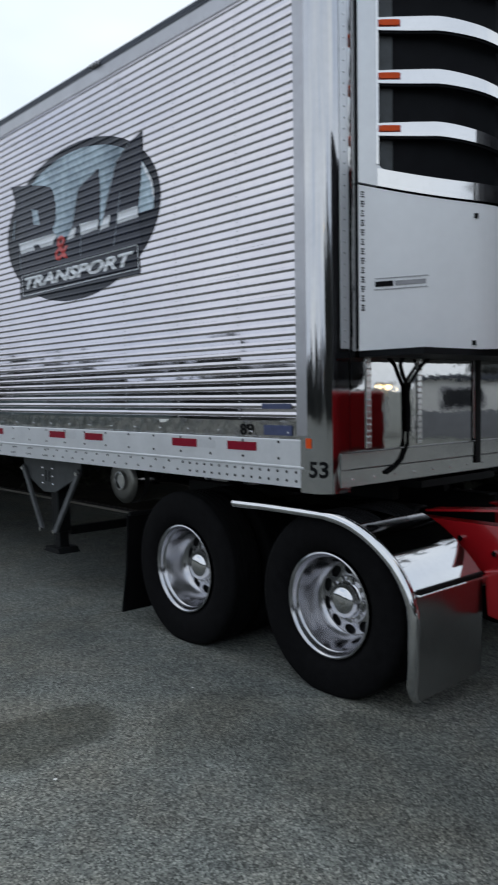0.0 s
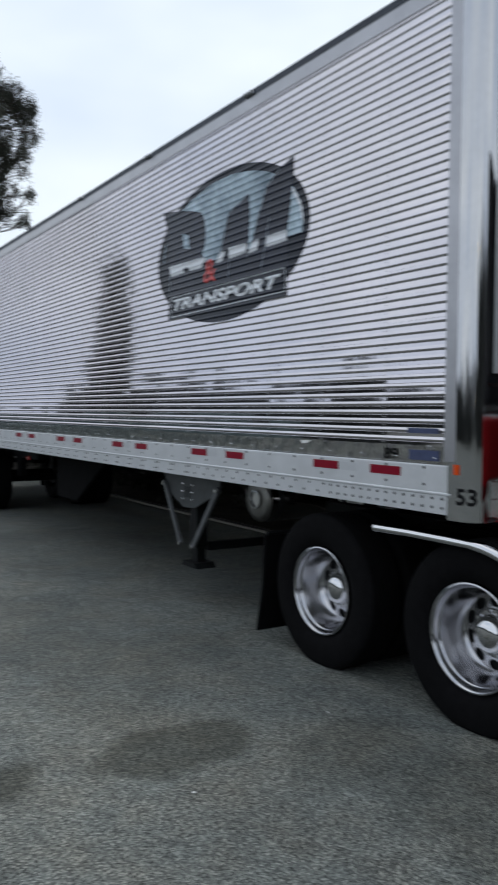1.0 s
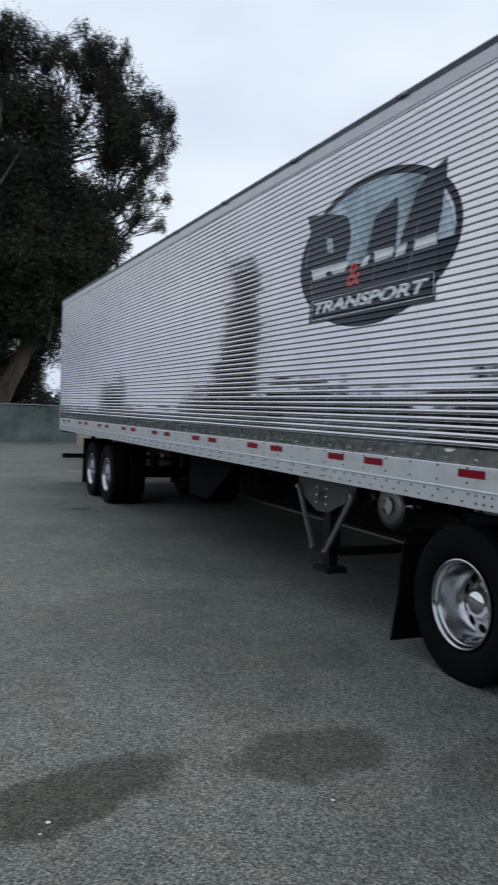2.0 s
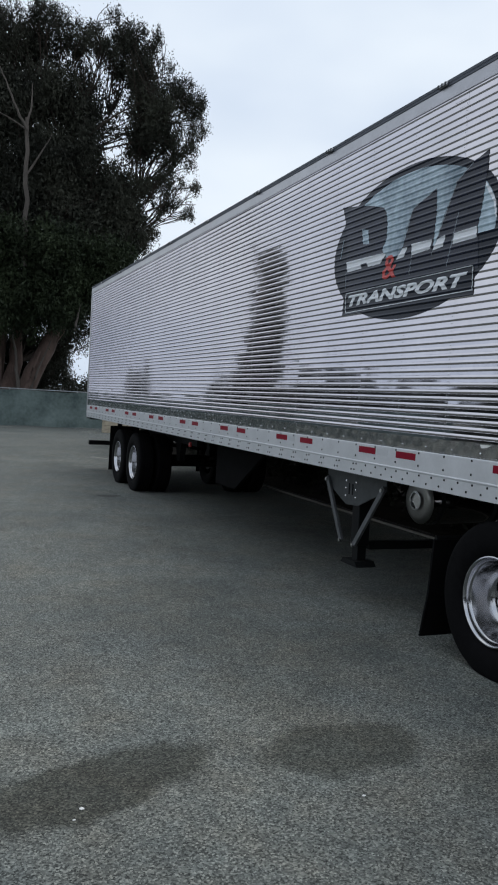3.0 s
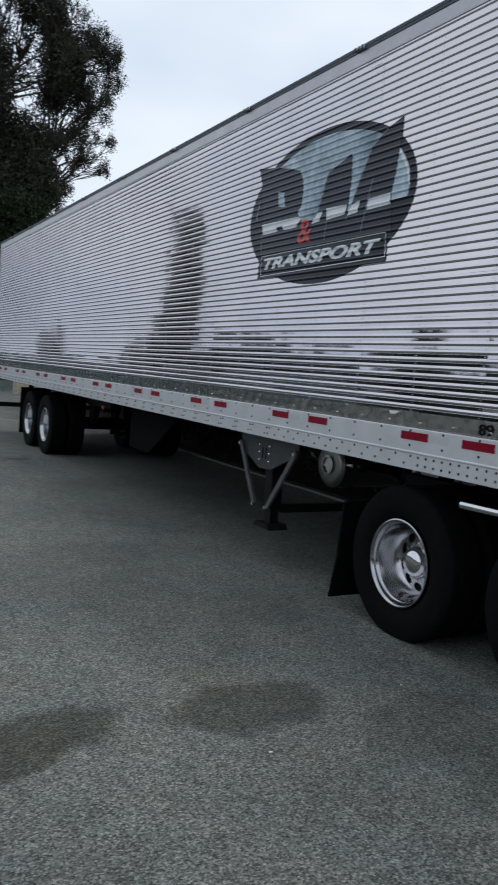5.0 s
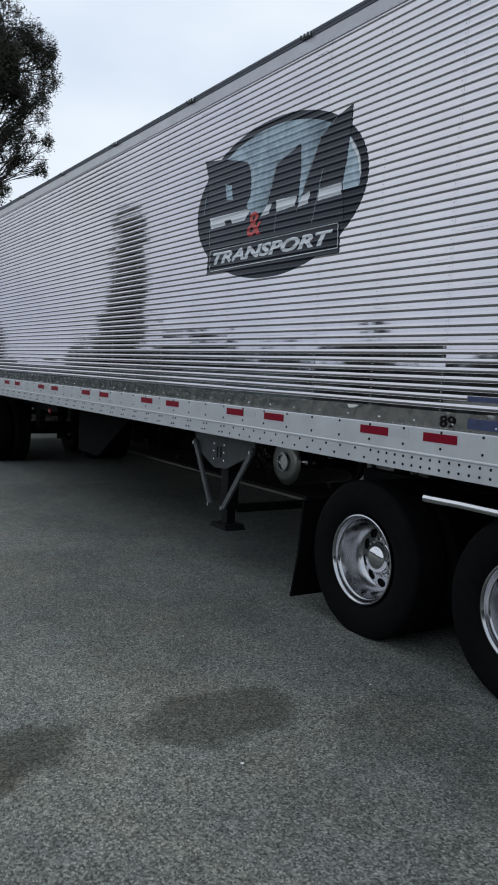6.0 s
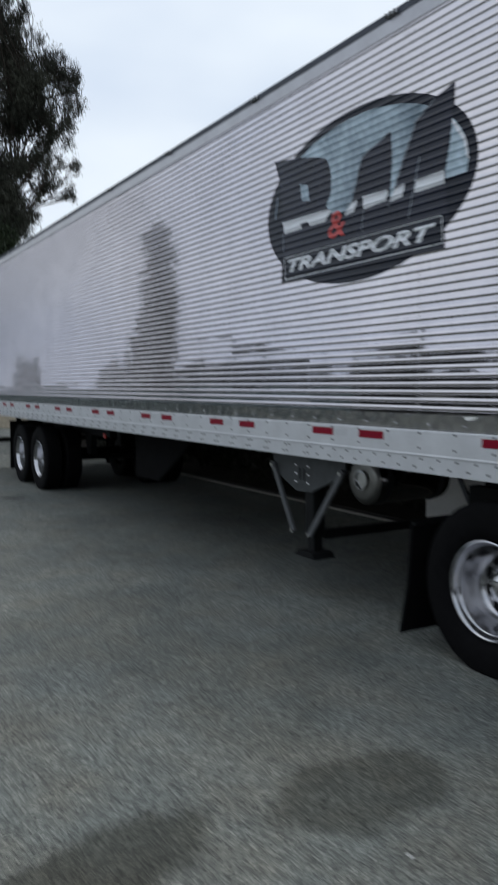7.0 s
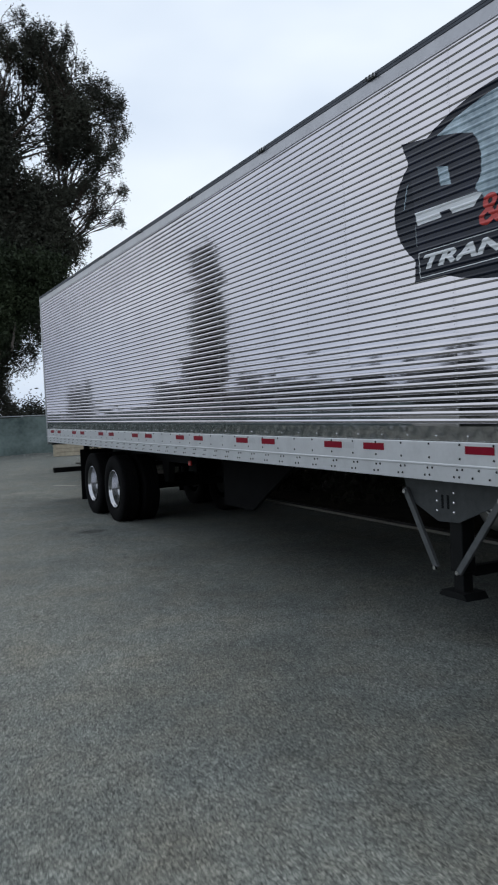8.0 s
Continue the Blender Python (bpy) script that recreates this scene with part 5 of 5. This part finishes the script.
# shrubs past the kerb and behind the fence
hedge_rng = random.Random(77)
for k in range(17):
    y = 0.2 + 1.5 * k
    # tall tops behind the trailer are unseen, added to block the sky
    cl = [(4.15 + hedge_rng.uniform(-0.45, 0.7), y + hedge_rng.uniform(-0.9, 0.9), hedge_rng.uniform(0.35, 4.9), hedge_rng.uniform(0.45, 0.7)) for _ in range(38)]
    # unseen overhang, added to shade the ground under the trailer
    cl += [(3.55 + hedge_rng.uniform(-0.55, 0.4), y + hedge_rng.uniform(-0.9, 0.9), hedge_rng.uniform(3.3, 4.2), 0.6) for _ in range(10)]
    cl += [(5.6 + hedge_rng.uniform(-0.3, 0.3), y + hedge_rng.uniform(-0.9, 0.9), hedge_rng.uniform(0.3, 2.2), 0.6) for _ in range(14)]
    tagged(part("shrub", leaf_cloud("shrub", cl, 14, 0.26, M_LEAF, 90 + k, 0.1), M_LEAF), "dark green shrub beyond the kerb, unseen top added for shade", "shrub", "shrubs")
for k, (x, y) in enumerate(((3.4, 44.0), (5.2, 46.0), (7.5, 47.0), (10.0, 46.0), (13.0, 47.0))):
    cl = [(x + 1.2 * math.sin(7 * j + k), y, 0.6 + 0.35 * (j % 5), 0.8) for j in range(8)]
    tagged(part("shrub", leaf_cloud("shrub", cl, 14, 0.22, M_LEAF, 120 + k, 0.2), M_LEAF), "dark bush behind the fence", "shrub", "shrubs")

# ---- fence with green wind screen ----
fence = empty("fence", "chain-link fence covered with faded green wind screen", "fence", (0, 34, GROUND))
FY, FH = 34.0, 1.70
for k in range(-8, 22):
    x = k * 3.0
    post = part("post", tube([(x, 0, -0.1), (x, 0, FH + 0.04)], 0.03, 8), M_PIPE, fence)
    part("top_rail", tube([(x, 0, FH), (x + 3.0, 0, FH)], 0.022, 8), M_PIPE, fence)
    bm = bmesh.new()
    nx, nz = 14, 8
    g = [[bm.verts.new((x + 3.0 * i / nx, -0.04 + 0.03 * noise.noise(Vector((x + 3.0 * i / nx, 0, 1.5 * j / nz))) + 0.015 * math.sin(i * 1.3), 0.05 + (FH - 0.10) * j / nz + 0.015 * math.sin(i * 0.45 + k))) for j in range(nz + 1)] for i in range(nx + 1)]
    for i in range(nx):
        for j in range(nz):
            bm.faces.new((g[i][j], g[i + 1][j], g[i + 1][j + 1], g[i][j + 1]))
    part("wind_screen", bm, M_FENCE, fence, "faded green wind screen", True)

# pale blocks by the fence, painted line, litter
blocks = empty("timber_stack", "short stack of pale weathered boards beside the fence", "boards", (4.15, 31.4, GROUND))
for k in range(5):
    part("board", box(-0.45, 1.9, -0.15, 0.15, 0.16 * k, 0.16 * k + 0.15, 0.01), M_WOOD, blocks)
for x, y, long, turn in ((0.92, 18.08, 0.34, -54), (-0.3, 33.4, 0.6, 40), (3.3, 32.05, 0.55, 36)):
    line = tagged(part("parking_line", box(-long, long, -0.05, 0.05, 0.0, 0.004), M_STUCCO), "worn white painted line on asphalt", "marking", kind="structure")
    line.matrix_basis = pose(x, y, GROUND, 0, 0, turn)
for k, (x, y, s) in enumerate(((-2.755, 0.407, 0.010), (-2.80, 0.33, 0.006), (-1.537, 0.178, 0.008), (-0.42, 0.62, 0.006))):
    bm = bmesh.new()
    bmesh.ops.create_icosphere(bm, subdivisions=1, radius=s)
    for v in bm.verts:
        v.co = Vector((v.co.x * 1.3, v.co.y, v.co.z * 0.35 + s * 0.3)) * (1 + 0.25 * noise.noise(v.co * 90))
    o = part("litter", bm, M_PAPER)
    o.location = (x, y, GROUND + 0.001)
    tagged(o, "tiny scrap of white litter on asphalt", "litter", "litter")

# low white building across the lot with trees behind, mirrored in the polished nose
house = empty("building", "low white building with a dark flat roof across the lot", "building", (24.6, -10.1, GROUND))
house.rotation_euler[2] = radians(-36.9)
part("wall", box(-2, 2, -6, 6, 0, 2.0), M_WALLWHITE, house, "white painted wall")
part("lower_wall", box(-2.04, 1.9, -5.95, 5.95, 0, 0.95), M_CAP, house, "grey lower wall")
part("roof", box(-2.2, 2.2, -6.2, 6.2, 2.0, 2.18, 0.02), M_ROOF, house)
for y, w in ((-4.4, 0.7), (-2.0, 0.5), (0.6, 0.9), (3.6, 0.6)):
    win = part("window", box(-2.06, -2.0, y - w, y + w, 1.05, 1.75), M_TOPRAIL, house)
    part("pane", box(-2.075, -2.062, y - w + 0.08, y + w - 0.08, 1.11, 1.69), M_CABDARK, win)
for x, y, k in ((33, -15, 1.3), (22, -30, 1.1), (36, -12, 1.2), (30, -6, 0.9)):
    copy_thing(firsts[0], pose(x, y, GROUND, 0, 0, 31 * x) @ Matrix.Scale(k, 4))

for x, y, k in ((-21, -36, 1.9), (-15, -39, 2.1), (-9, -40, 1.8), (-3, -42, 2.0)):
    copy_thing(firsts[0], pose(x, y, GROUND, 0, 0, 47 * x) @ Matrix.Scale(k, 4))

# street lamps across the lot, mirrored in the corner post
M_LAMP = bpy.data.materials.new("lit_lamp_glass")
M_LAMP.use_nodes = True
lamp_bsdf = M_LAMP.node_tree.nodes["Principled BSDF"]
lamp_bsdf.inputs["Emission Color"].default_value = (1.0, 0.72, 0.32, 1)
lamp_bsdf.inputs["Emission Strength"].default_value = 6.0
for x, y, h in ((-21, -25, 9.2), (-33, -26, 2.6), (20.7, -16.0, 1.85)):
    sl = empty("street_lamp", "lit yellowish lamp on a grey steel post", "street lamp", (x, y, GROUND), "street lamps")
    part("pole", tube([(0, 0, 0), (0, 0, h * 0.7), (0, 0, h)], 0.07, 10), M_PIPE, sl, smooth=True)
    part("lamp_head", box(-0.25, 0.25, -0.35, 0.35, h, h + 0.12, 0.03), M_CAP, sl)
    part("lamp_glass", box(-0.2, 0.2, -0.3, 0.3, h - 0.09, h - 0.002, 0.02), M_LAMP, sl, "glowing yellow lamp glass")
